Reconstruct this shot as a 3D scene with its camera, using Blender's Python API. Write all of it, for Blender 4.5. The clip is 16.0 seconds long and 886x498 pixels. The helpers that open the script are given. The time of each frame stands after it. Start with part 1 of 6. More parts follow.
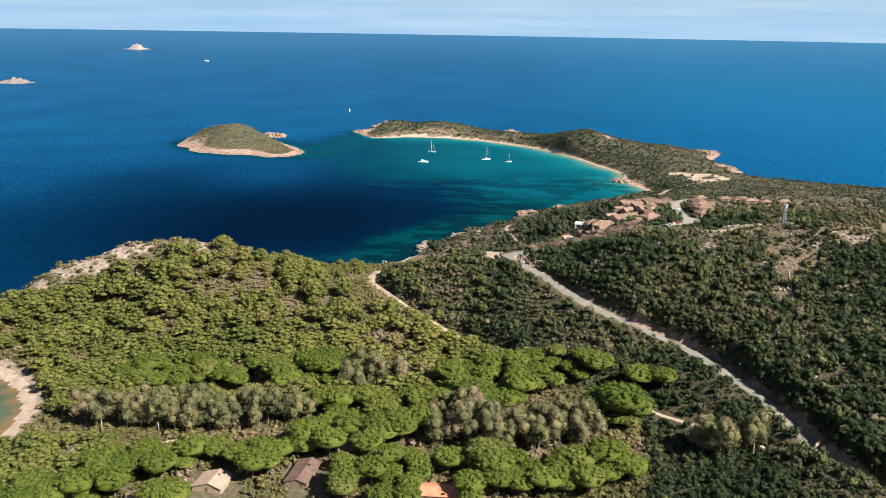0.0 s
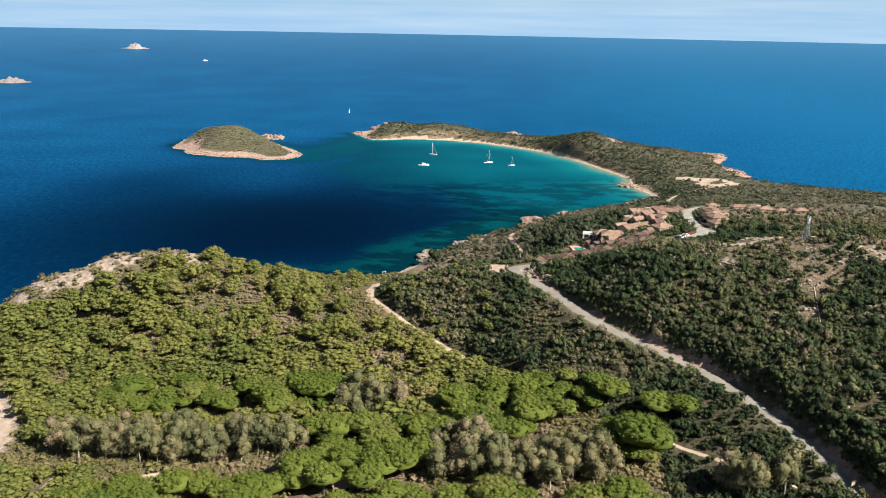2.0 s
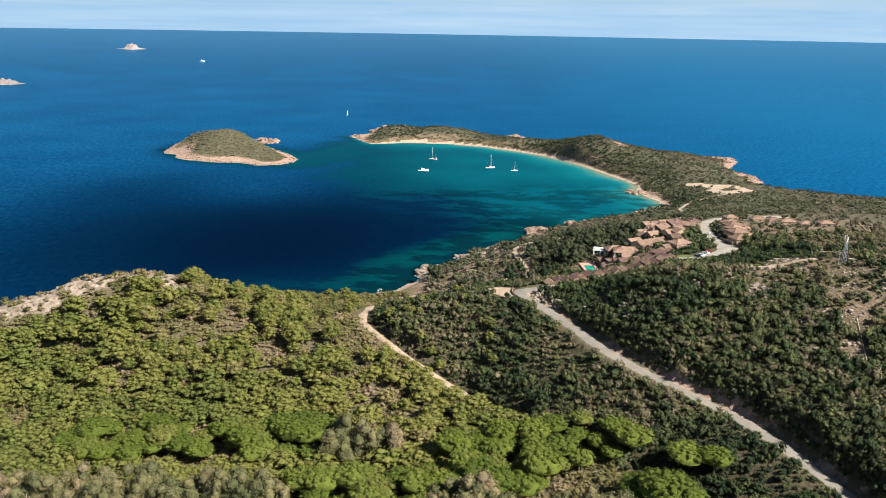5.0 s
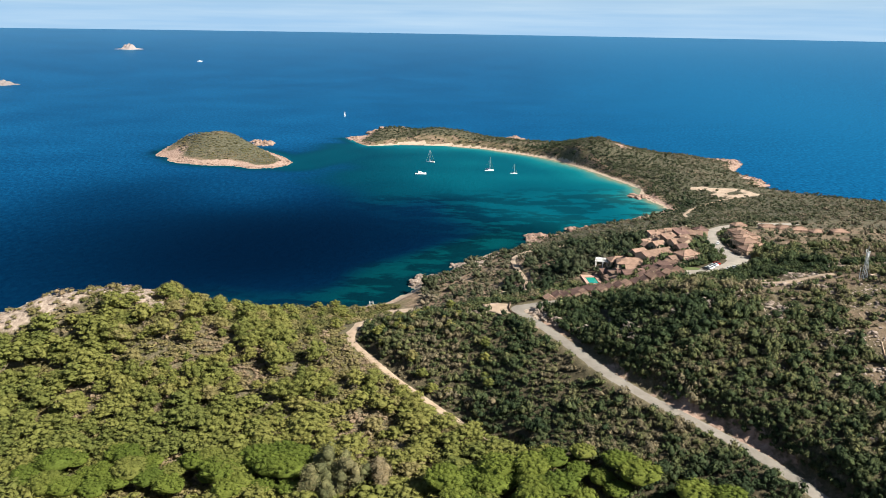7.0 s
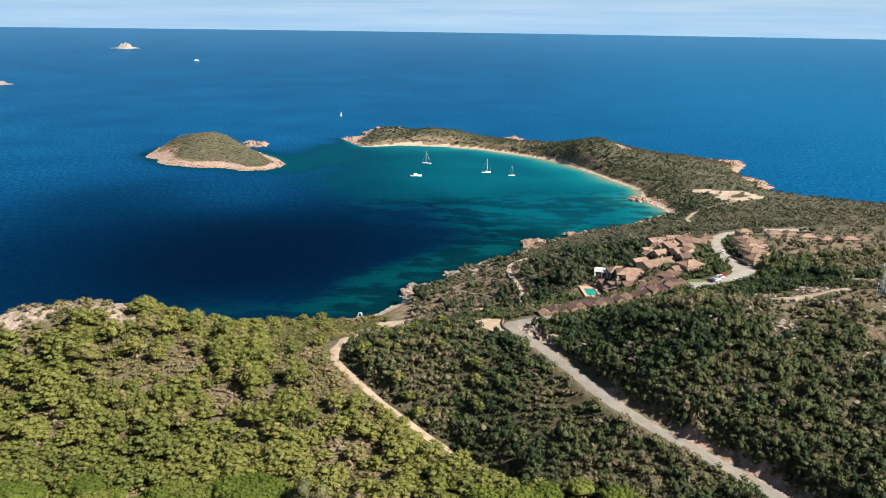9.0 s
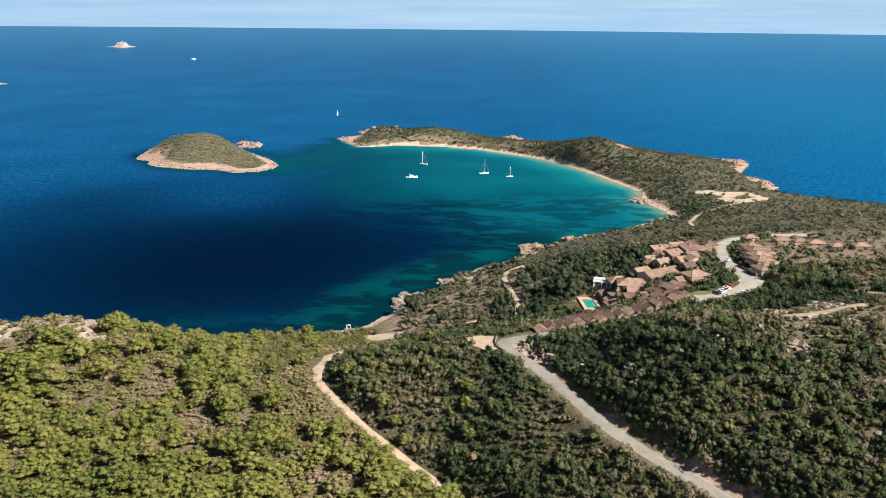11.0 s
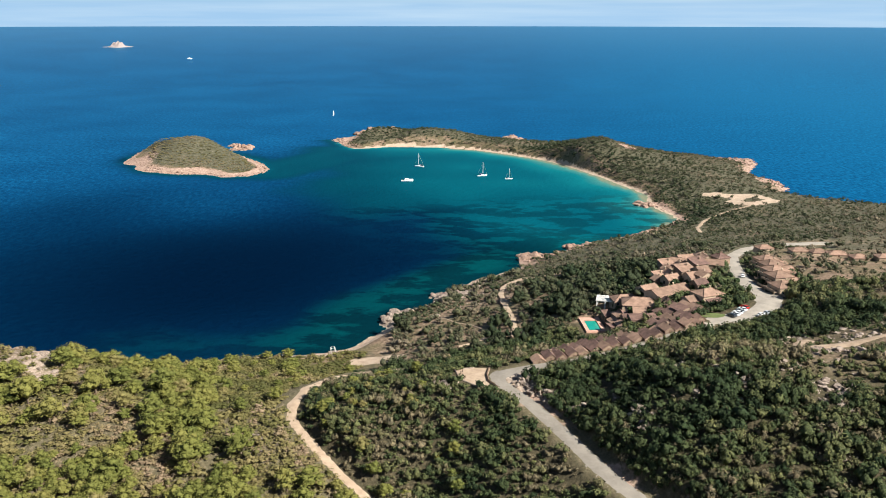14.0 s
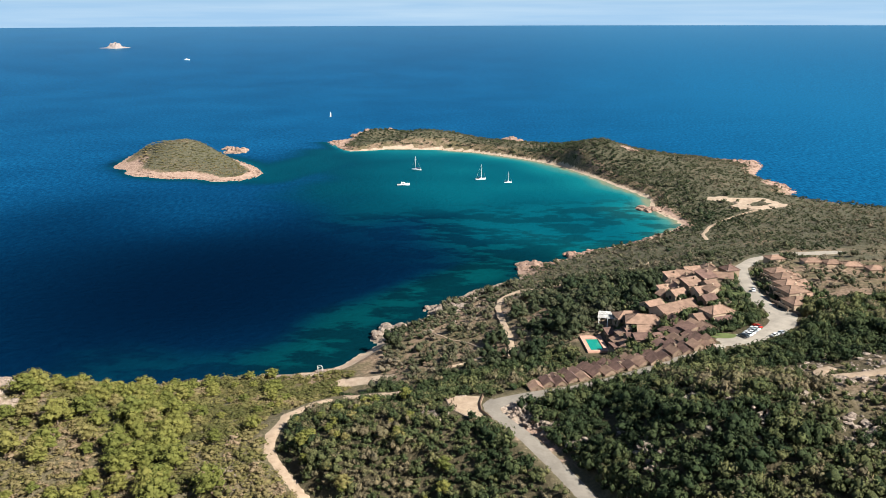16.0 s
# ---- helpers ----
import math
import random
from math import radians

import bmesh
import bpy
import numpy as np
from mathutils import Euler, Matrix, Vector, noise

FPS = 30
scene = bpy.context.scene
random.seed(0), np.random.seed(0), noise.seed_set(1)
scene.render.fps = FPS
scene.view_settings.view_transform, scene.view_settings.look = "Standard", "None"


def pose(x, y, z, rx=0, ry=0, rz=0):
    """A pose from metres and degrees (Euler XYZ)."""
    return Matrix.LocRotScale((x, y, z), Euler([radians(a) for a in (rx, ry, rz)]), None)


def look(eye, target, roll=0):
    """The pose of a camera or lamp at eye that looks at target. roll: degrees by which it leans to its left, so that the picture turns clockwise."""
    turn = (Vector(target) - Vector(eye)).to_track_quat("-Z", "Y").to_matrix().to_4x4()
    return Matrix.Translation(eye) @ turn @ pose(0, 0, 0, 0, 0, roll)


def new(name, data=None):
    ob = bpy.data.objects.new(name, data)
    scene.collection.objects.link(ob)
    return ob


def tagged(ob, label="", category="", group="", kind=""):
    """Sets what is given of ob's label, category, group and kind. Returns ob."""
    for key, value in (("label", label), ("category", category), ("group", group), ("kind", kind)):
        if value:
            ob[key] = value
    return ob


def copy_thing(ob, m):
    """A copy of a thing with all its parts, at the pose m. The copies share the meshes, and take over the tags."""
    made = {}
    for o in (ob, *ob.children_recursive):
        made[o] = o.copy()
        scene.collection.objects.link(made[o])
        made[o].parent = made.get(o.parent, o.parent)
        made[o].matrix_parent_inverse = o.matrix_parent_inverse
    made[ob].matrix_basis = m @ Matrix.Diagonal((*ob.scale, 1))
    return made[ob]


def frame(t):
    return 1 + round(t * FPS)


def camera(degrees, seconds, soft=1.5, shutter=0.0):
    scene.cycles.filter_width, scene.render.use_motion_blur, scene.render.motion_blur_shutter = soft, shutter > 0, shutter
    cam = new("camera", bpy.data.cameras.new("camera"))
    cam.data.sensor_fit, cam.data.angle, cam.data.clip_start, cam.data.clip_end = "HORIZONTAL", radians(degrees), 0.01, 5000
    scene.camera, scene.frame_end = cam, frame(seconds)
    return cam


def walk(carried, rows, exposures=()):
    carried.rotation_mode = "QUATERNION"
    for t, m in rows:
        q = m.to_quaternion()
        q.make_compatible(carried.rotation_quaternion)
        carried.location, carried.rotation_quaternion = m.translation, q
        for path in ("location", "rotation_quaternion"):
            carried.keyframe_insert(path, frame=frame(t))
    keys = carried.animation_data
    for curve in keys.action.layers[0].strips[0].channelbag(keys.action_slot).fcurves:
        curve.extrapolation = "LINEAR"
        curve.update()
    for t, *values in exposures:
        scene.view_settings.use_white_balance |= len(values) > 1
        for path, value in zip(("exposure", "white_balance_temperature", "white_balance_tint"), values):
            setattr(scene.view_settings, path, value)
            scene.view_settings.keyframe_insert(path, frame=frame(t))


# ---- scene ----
cam = camera(56.8, 16.0, soft=0.6)
# seconds, eye, target, roll
PATH = [
    (0, (-0.06, -0.05, 169.98), (-0.06, 96.50, 143.96), 0.98),
    (1, (-0.62, 12.43, 170.43), (-0.64, 108.98, 144.38), 1.05),
    (2, (-1.56, 25.31, 170.74), (-1.55, 121.85, 144.67), 1.11),
    (3, (-2.12, 38.59, 171.02), (-2.12, 135.12, 144.94), 1.10),
    (4, (-1.97, 52.07, 171.28), (-2.01, 148.60, 145.17), 1.06),
    (5, (-1.02, 65.51, 171.44), (-1.13, 162.04, 145.32), 1.00),
    (6, (0.64, 78.68, 171.50), (0.46, 175.20, 145.36), 0.95),
    (7, (2.84, 91.44, 171.48), (2.60, 187.95, 145.31), 0.92),
    (8, (5.36, 103.75, 171.47), (5.09, 200.24, 145.23), 0.88),
    (9, (8.02, 115.66, 171.54), (7.70, 212.12, 145.19), 0.83),
    (10, (10.65, 127.30, 171.74), (10.27, 223.72, 145.24), 0.73),
    (11, (13.15, 138.85, 172.07), (12.67, 235.23, 145.40), 0.59),
    (12, (15.45, 150.49, 172.43), (14.84, 246.82, 145.59), 0.41),
    (13, (17.55, 162.34, 172.71), (16.81, 258.63, 145.74), 0.22),
    (14, (19.51, 174.46, 172.80), (18.66, 270.73, 145.74), 0.05),
    (15, (21.48, 186.77, 172.73), (20.55, 283.03, 145.64), -0.07),
    (16, (23.72, 199.09, 172.90), (22.67, 295.33, 145.78), -0.18),
]
walk(cam, [(t, look(eye, target, roll)) for t, eye, target, roll in PATH])

# ---- daylight ----
SUN_UP, SUN_AZ = radians(41), radians(123)     # height, and bearing clockwise from +y
world = bpy.data.worlds.new("sky")
scene.world = world
world.use_nodes = True
wn = world.node_tree.nodes
sky = wn.new("ShaderNodeTexSky")
sky.sky_type, sky.sun_disc = "NISHITA", False
sky.sun_elevation, sky.sun_rotation = SUN_UP, SUN_AZ
sky.air_density, sky.dust_density, sky.ozone_density = 1.0, 0.4, 2.5
wn["Background"].inputs["Strength"].default_value = 0.037
wl = world.node_tree.links
# pale sea haze and thin cloud low over the horizon, clear blue above
co = wn.new("ShaderNodeTexCoord")
sep = wn.new("ShaderNodeSeparateXYZ")
wl.new(co.outputs["Generated"], sep.inputs[0])
low = wn.new("ShaderNodeMapRange")
low.interpolation_type = "SMOOTHSTEP"
low.inputs[1].default_value, low.inputs[2].default_value, low.inputs[3].default_value, low.inputs[4].default_value = 0.0, 0.16, 1.0, 0.0
wl.new(sep.outputs["Z"], low.inputs[0])
bands = wn.new("ShaderNodeMapping")
bands.inputs["Scale"].default_value = (3.0, 3.0, 60.0)
wl.new(co.outputs["Generated"], bands.inputs[0])
cloud = wn.new("ShaderNodeTexNoise")
cloud.inputs["Scale"].default_value, cloud.inputs["Detail"].default_value = 1.6, 6.0
wl.new(bands.outputs[0], cloud.inputs["Vector"])
haze = wn.new("ShaderNodeValToRGB")
haze.color_ramp.elements[0].position, haze.color_ramp.elements[0].color = 0.36, (4.3, 6.95, 9.9, 1)
haze.color_ramp.elements[1].position, haze.color_ramp.elements[1].color = 0.7, (5.8, 8.1, 10.4, 1)
wl.new(cloud.outputs["Fac"], haze.inputs[0])
mixed = wn.new("ShaderNodeMix")
mixed.data_type = "RGBA"
wl.new(low.outputs[0], mixed.inputs[0])
wl.new(sky.outputs[0], mixed.inputs[6])
wl.new(haze.outputs[0], mixed.inputs[7])
wl.new(mixed.outputs[2], wn["Background"].inputs[0])
sun = new("sun", bpy.data.lights.new("sun", "SUN"))
sun.data.energy, sun.data.angle, sun.data.color = 5.0, radians(0.55), (0.98, 0.945, 0.87)
toward = Vector((math.sin(SUN_AZ) * math.cos(SUN_UP), math.cos(SUN_AZ) * math.cos(SUN_UP), math.sin(SUN_UP)))
sun.matrix_world = look(toward * 900, (0, 0, 0))
scene.view_settings.exposure = 1.26

# ---- materials ----
def material(name, rough=0.8, metal=0.0, spec=0.3):
    m = bpy.data.materials.new(name)
    m.use_nodes = True
    b = m.node_tree.nodes["Principled BSDF"]
    b.inputs["Roughness"].default_value, b.inputs["Metallic"].default_value = rough, metal
    b.inputs["Specular IOR Level"].default_value = spec
    return m, m.node_tree, b


def node(tree, kind, **values):
    n = tree.nodes.new(kind)
    for key, value in values.items():
        if key in n.inputs:
            n.inputs[key].default_value = value
    return n


def noise_of(tree, scale, detail=4.0, rough=0.55, coords=None):
    n = node(tree, "ShaderNodeTexNoise", Scale=scale, Detail=detail, Roughness=rough)
    tree.links.new(coords if coords else node(tree, "ShaderNodeNewGeometry").outputs["Position"], n.inputs["Vector"])
    return n.outputs["Fac"]


def ramp(tree, fac, stops):
    r = tree.nodes.new("ShaderNodeValToRGB")
    e = r.color_ramp.elements
    while len(e) < len(stops):
        e.new(0.5)
    for k, (at, colour) in enumerate(stops):
        e[k].position, e[k].color = at, (*colour, 1)
    tree.links.new(fac, r.inputs[0])
    return r.outputs[0]


def blend(tree, fac, a, b, how="MIX"):
    n = tree.nodes.new("ShaderNodeMix")
    n.data_type, n.blend_type = "RGBA", how
    for value, slot in ((fac, 0), (a, 6), (b, 7)):
        if isinstance(value, (int, float)):
            n.inputs[slot].default_value = value
        elif isinstance(value, tuple):
            n.inputs[slot].default_value = (*value, 1)
        else:
            tree.links.new(value, n.inputs[slot])
    return n.outputs[2]


def level(tree, fac, a, b):
    n = tree.nodes.new("ShaderNodeMapRange")
    n.interpolation_type = "SMOOTHSTEP"
    n.inputs[1].default_value, n.inputs[2].default_value = a, b
    tree.links.new(fac, n.inputs[0])
    return n.outputs[0]


def attribute(tree, name):
    n = tree.nodes.new("ShaderNodeAttribute")
    n.attribute_name = name
    return n.outputs["Fac"]


def relief(tree, b, fac, strength, distance):
    n = node(tree, "ShaderNodeBump", Strength=strength, Distance=distance)
    tree.links.new(fac, n.inputs["Height"])
    tree.links.new(n.outputs[0], b.inputs["Normal"])


def mottled(name, dark, light, scale, rough=0.8, bump=0.0, depth=0.02, metal=0.0, spec=0.3, fine=6.0):
    """A surface with variation at two scales and a fine relief; each object a little different."""
    m, t, b = material(name, rough, metal, spec)
    big, small = noise_of(t, scale), noise_of(t, scale * fine, 3)
    info = t.nodes.new("ShaderNodeObjectInfo")
    c = blend(t, level(t, big, 0.3, 0.7), dark, light)
    c = blend(t, 0.35, c, ramp(t, small, [(0.3, dark), (0.7, light)]))
    v = node(t, "ShaderNodeHueSaturation")
    r = t.nodes.new("ShaderNodeMapRange")
    r.inputs[3].default_value, r.inputs[4].default_value = 0.75, 1.2
    t.links.new(info.outputs["Random"], r.inputs[0])
    t.links.new(r.outputs[0], v.inputs["Value"])
    t.links.new(c, v.inputs["Color"])
    t.links.new(v.outputs[0], b.inputs["Base Color"])
    if bump:
        relief(t, b, small, bump, depth)
    return m


def foliage(name, dark, mid, light, dry, contrast=1.0, stops=(0.0, 0.45, 0.86, 0.97), thin=0.12):
    """Leaves: tint runs from plant to plant, leaf clumps differ within it."""
    m, t, b = material(name, 0.75, 0, 0.12)
    tint, isl = attribute(t, "tint"), node(t, "ShaderNodeNewGeometry").outputs["Random Per Island"]
    info = t.nodes.new("ShaderNodeObjectInfo")
    add = t.nodes.new("ShaderNodeMath")
    add.operation = "FRACT"
    plus = t.nodes.new("ShaderNodeMath")
    plus.operation = "MULTIPLY_ADD"          # single trees differ by object, joined plants by tint alone
    t.links.new(info.outputs["Random"], plus.inputs[0])
    t.links.new(attribute(t, "single"), plus.inputs[1])
    t.links.new(tint, plus.inputs[2])
    t.links.new(plus.outputs[0], add.inputs[0])
    plant = ramp(t, add.outputs[0], list(zip(stops, (dark, mid, light, dry))))

    def spread(colour):
        return tuple(1 + (v - 1) * contrast for v in colour)
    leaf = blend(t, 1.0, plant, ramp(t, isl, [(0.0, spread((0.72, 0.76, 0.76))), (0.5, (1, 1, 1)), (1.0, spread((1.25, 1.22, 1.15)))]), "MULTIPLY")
    # the relief's own noises colour its hollows darker and its tufts lighter
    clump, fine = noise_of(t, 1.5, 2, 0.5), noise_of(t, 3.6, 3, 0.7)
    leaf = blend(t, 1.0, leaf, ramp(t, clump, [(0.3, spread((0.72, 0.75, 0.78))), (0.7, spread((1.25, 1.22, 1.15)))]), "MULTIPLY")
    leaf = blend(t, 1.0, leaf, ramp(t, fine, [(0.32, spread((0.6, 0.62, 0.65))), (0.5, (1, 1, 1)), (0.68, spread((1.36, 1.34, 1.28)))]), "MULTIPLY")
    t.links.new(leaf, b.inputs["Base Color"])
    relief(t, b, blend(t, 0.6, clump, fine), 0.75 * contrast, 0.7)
    glow = t.nodes.new("ShaderNodeBsdfTranslucent")      # daylight through thin leaves
    t.links.new(leaf, glow.inputs["Color"])
    both = t.nodes.new("ShaderNodeMixShader")
    both.inputs[0].default_value = thin
    t.links.new(b.outputs[0], both.inputs[1])
    t.links.new(glow.outputs[0], both.inputs[2])
    t.links.new(both.outputs[0], t.nodes["Material Output"].inputs["Surface"])
    return m


def ground_material():
    m, t, b = material("earth", 0.92, 0, 0.15)
    soil = ramp(t, noise_of(t, 0.55, 6, 0.62), [(0.28, (0.09, 0.064, 0.042)), (0.5, (0.19, 0.132, 0.09)), (0.72, (0.35, 0.255, 0.18))])
    grass = ramp(t, noise_of(t, 0.9, 5, 0.65), [(0.3, (0.06, 0.052, 0.027)), (0.55, (0.13, 0.107, 0.06)), (0.75, (0.22, 0.17, 0.105))])
    under = ramp(t, noise_of(t, 0.8, 5, 0.65), [(0.3, (0.07, 0.062, 0.034)), (0.55, (0.125, 0.105, 0.062)), (0.75, (0.26, 0.195, 0.135))])
    rock = ramp(t, noise_of(t, 0.42, 7, 0.7), [(0.25, (0.1, 0.075, 0.055)), (0.45, (0.25, 0.19, 0.145)), (0.7, (0.47, 0.38, 0.3))])
    pink = ramp(t, noise_of(t, 0.35, 7, 0.7), [(0.25, (0.14, 0.088, 0.064)), (0.5, (0.31, 0.21, 0.16)), (0.72, (0.43, 0.315, 0.25))])
    sand = ramp(t, noise_of(t, 0.3, 4), [(0.3, (0.31, 0.23, 0.165)), (0.7, (0.44, 0.345, 0.26))])
    c = blend(t, level(t, noise_of(t, 0.045, 5), 0.42, 0.6), soil, grass)
    c = blend(t, attribute(t, "cover"), c, under)
    # soil coloured darker so that gaps between maquis bushes look shaded
    gap_shade = ramp(t, noise_of(t, 0.9, 5, 0.65), [(0.3, (0.035, 0.032, 0.018)), (0.55, (0.075, 0.062, 0.036)), (0.75, (0.15, 0.115, 0.07))])
    c = blend(t, attribute(t, "gap_shade"), c, gap_shade)
    n = noise_of(t, 0.25, 6, 0.65)

    def patchy(name, low, high):
        mul = t.nodes.new("ShaderNodeMath")
        mul.operation = "ADD"
        t.links.new(attribute(t, name), mul.inputs[0])
        t.links.new(n, mul.inputs[1])
        return level(t, mul.outputs[0], low, high)
    c = blend(t, patchy("scrub", 0.85, 1.2), c, ramp(t, noise_of(t, 0.35, 6, 0.7), [(0.3, (0.042, 0.044, 0.026)), (0.55, (0.09, 0.084, 0.053)), (0.75, (0.17, 0.142, 0.1))]))
    c = blend(t, patchy("rock", 0.85, 1.1), c, rock)
    c = blend(t, patchy("pink", 0.85, 1.1), c, pink)
    c = blend(t, patchy("sand", 0.8, 1.0), c, sand)
    t.links.new(c, b.inputs["Base Color"])
    relief(t, b, noise_of(t, 0.7, 8, 0.7), 0.9, 0.8)
    return m


def water_material():
    """Open sea: the hue of the water column over its bed, ripples and swell."""
    m, t, b = material("sea_water", 0.6, 0, 0.0)
    b.inputs["IOR"].default_value = 1.33
    pos = node(t, "ShaderNodeNewGeometry").outputs["Position"]
    deep = ramp(t, noise_of(t, 0.006, 4), [(0.35, (0.002, 0.047, 0.122)), (0.65, (0.003, 0.062, 0.154))])
    sandy = ramp(t, attribute(t, "shallow"), [(0.0, (0.0003, 0.016, 0.05)), (0.3, (0.0004, 0.031, 0.052)), (0.45, (0.0005, 0.043, 0.066)), (0.62, (0.0009, 0.066, 0.092)), (0.8, (0.003, 0.112, 0.132)), (0.93, (0.04, 0.16, 0.145)), (1.0, (0.15, 0.165, 0.11))])
    weed = ramp(t, attribute(t, "shallow"), [(0.0, (0.0003, 0.009, 0.029)), (0.3, (0.0004, 0.013, 0.027)), (0.44, (0.0004, 0.02, 0.037)), (0.6, (0.0009, 0.037, 0.054)), (1.0, (0.01, 0.075, 0.075))])
    drift = node(t, "ShaderNodeMapping")
    drift.inputs["Scale"].default_value, drift.inputs["Rotation"].default_value = (0.8, 1.5, 1), (0, 0, 0.6)
    t.links.new(pos, drift.inputs[0])
    bed = level(t, noise_of(t, 0.028, 6, 0.62, drift.outputs[0]), 0.47, 0.56)
    add = t.nodes.new("ShaderNodeMath")
    add.use_clamp = True
    t.links.new(bed, add.inputs[0])
    t.links.new(attribute(t, "clear"), add.inputs[1])
    c = blend(t, add.outputs[0], weed, sandy)
    c = blend(t, attribute(t, "green"), c, blend(t, 1.0, c, (1.2, 1.06, 0.8), "MULTIPLY"))
    murk = attribute(t, "murk")
    ruffle = node(t, "ShaderNodeMapping")
    ruffle.inputs["Scale"].default_value = (0.5, 1.6, 1)
    t.links.new(pos, ruffle.inputs[0])
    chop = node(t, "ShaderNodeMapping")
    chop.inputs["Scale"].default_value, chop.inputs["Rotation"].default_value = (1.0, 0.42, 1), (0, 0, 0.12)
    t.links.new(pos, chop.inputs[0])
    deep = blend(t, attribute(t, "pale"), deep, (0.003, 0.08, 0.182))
    # light and dark wave faces are put into the water colour by two noises
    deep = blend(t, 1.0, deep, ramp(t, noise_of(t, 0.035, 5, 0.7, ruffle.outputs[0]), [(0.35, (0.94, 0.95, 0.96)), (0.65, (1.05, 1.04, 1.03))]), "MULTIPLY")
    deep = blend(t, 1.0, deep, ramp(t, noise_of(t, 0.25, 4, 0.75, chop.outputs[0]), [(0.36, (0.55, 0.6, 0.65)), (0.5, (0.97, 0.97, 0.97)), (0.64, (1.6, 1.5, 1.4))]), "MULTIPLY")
    # near sea darkened: sea grass and depth, plus weaker sky reflection painted in
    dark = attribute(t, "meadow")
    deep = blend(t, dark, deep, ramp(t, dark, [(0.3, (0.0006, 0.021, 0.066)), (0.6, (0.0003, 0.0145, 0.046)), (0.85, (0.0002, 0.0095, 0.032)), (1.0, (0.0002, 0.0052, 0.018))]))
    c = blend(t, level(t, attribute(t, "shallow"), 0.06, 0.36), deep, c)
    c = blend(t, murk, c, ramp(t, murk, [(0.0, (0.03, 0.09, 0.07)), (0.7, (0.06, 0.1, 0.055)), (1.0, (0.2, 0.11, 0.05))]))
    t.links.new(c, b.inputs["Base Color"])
    swell = node(t, "ShaderNodeTexNoise", Scale=0.15, Detail=6.0, Roughness=0.68)
    stretch = node(t, "ShaderNodeMapping")
    stretch.inputs["Scale"].default_value = (0.8, 1.25, 1)
    stretch.inputs["Rotation"].default_value = (0, 0, 0.45)
    t.links.new(pos, stretch.inputs[0])
    t.links.new(stretch.outputs[0], swell.inputs["Vector"])
    relief(t, b, swell.outputs["Fac"], 0.7, 2.5)
    # wind-roughened sea: most of the light comes up from the water, a little is mirrored sky
    gloss = node(t, "ShaderNodeBsdfGlossy", Roughness=0.3)
    gloss.inputs["Color"].default_value = (0.38, 0.78, 1.0, 1)
    t.links.new(b.inputs["Normal"].links[0].from_socket, gloss.inputs["Normal"])
    both = t.nodes.new("ShaderNodeMixShader")
    facing = node(t, "ShaderNodeLayerWeight", Blend=0.5)
    level_sea = node(t, "ShaderNodeCombineXYZ", Z=1.0)
    t.links.new(level_sea.outputs[0], facing.inputs["Normal"])
    t.links.new(level_sea.outputs[0], b.inputs["Normal"].links[0].from_node.inputs["Normal"])
    power = t.nodes.new("ShaderNodeMath")
    power.operation = "POWER"
    power.inputs[1].default_value = 18.0
    t.links.new(facing.outputs["Facing"], power.inputs[0])
    share = t.nodes.new("ShaderNodeMapRange")
    share.inputs[3].default_value, share.inputs[4].default_value = 0.003, 0.7
    t.links.new(power.outputs[0], share.inputs[0])
    t.links.new(share.outputs[0], both.inputs[0])
    t.links.new(b.outputs[0], both.inputs[1])
    t.links.new(gloss.outputs[0], both.inputs[2])
    t.links.new(both.outputs[0], t.nodes["Material Output"].inputs["Surface"])
    return m


EARTH, SEA = ground_material(), water_material()
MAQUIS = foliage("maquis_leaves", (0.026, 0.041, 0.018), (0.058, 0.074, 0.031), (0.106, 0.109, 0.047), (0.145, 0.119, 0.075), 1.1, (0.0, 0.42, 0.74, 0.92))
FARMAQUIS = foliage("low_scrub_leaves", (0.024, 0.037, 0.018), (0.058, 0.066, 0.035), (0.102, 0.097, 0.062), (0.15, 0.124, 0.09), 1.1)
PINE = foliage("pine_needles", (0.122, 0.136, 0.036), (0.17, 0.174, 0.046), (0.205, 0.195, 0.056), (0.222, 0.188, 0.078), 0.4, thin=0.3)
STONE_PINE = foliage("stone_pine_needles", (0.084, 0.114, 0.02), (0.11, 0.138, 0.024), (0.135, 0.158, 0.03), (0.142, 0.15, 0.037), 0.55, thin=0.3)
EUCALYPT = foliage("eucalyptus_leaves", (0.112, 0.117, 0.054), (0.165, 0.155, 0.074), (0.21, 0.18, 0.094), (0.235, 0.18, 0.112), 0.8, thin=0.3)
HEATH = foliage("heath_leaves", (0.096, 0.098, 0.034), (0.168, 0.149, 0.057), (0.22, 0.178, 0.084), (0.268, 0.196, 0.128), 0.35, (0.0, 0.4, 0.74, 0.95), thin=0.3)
BARK = mottled("bark", (0.075, 0.05, 0.035), (0.19, 0.14, 0.1), 2.0, 0.9, 0.6)
PALE_BARK = mottled("pale_bark", (0.2, 0.17, 0.13), (0.4, 0.35, 0.28), 1.2, 0.85, 0.4)
ASPHALT = mottled("worn_asphalt", (0.2, 0.176, 0.146), (0.3, 0.266, 0.222), 0.18, 0.9, 0.3, 0.01)
DIRT = mottled("dirt_track", (0.28, 0.2, 0.135), (0.44, 0.335, 0.24), 0.35, 0.95, 0.5, 0.04)
GRANITE = mottled("granite", (0.13, 0.1, 0.078), (0.37, 0.295, 0.24), 0.9, 0.9, 1.0, 0.3)
# far islands: distance haze is mixed into the rock colour, paler and greyer
FAR_ROCK = mottled("hazed_granite", (0.19, 0.155, 0.145), (0.28, 0.235, 0.22), 0.05, 0.9, 0.5, 0.5)
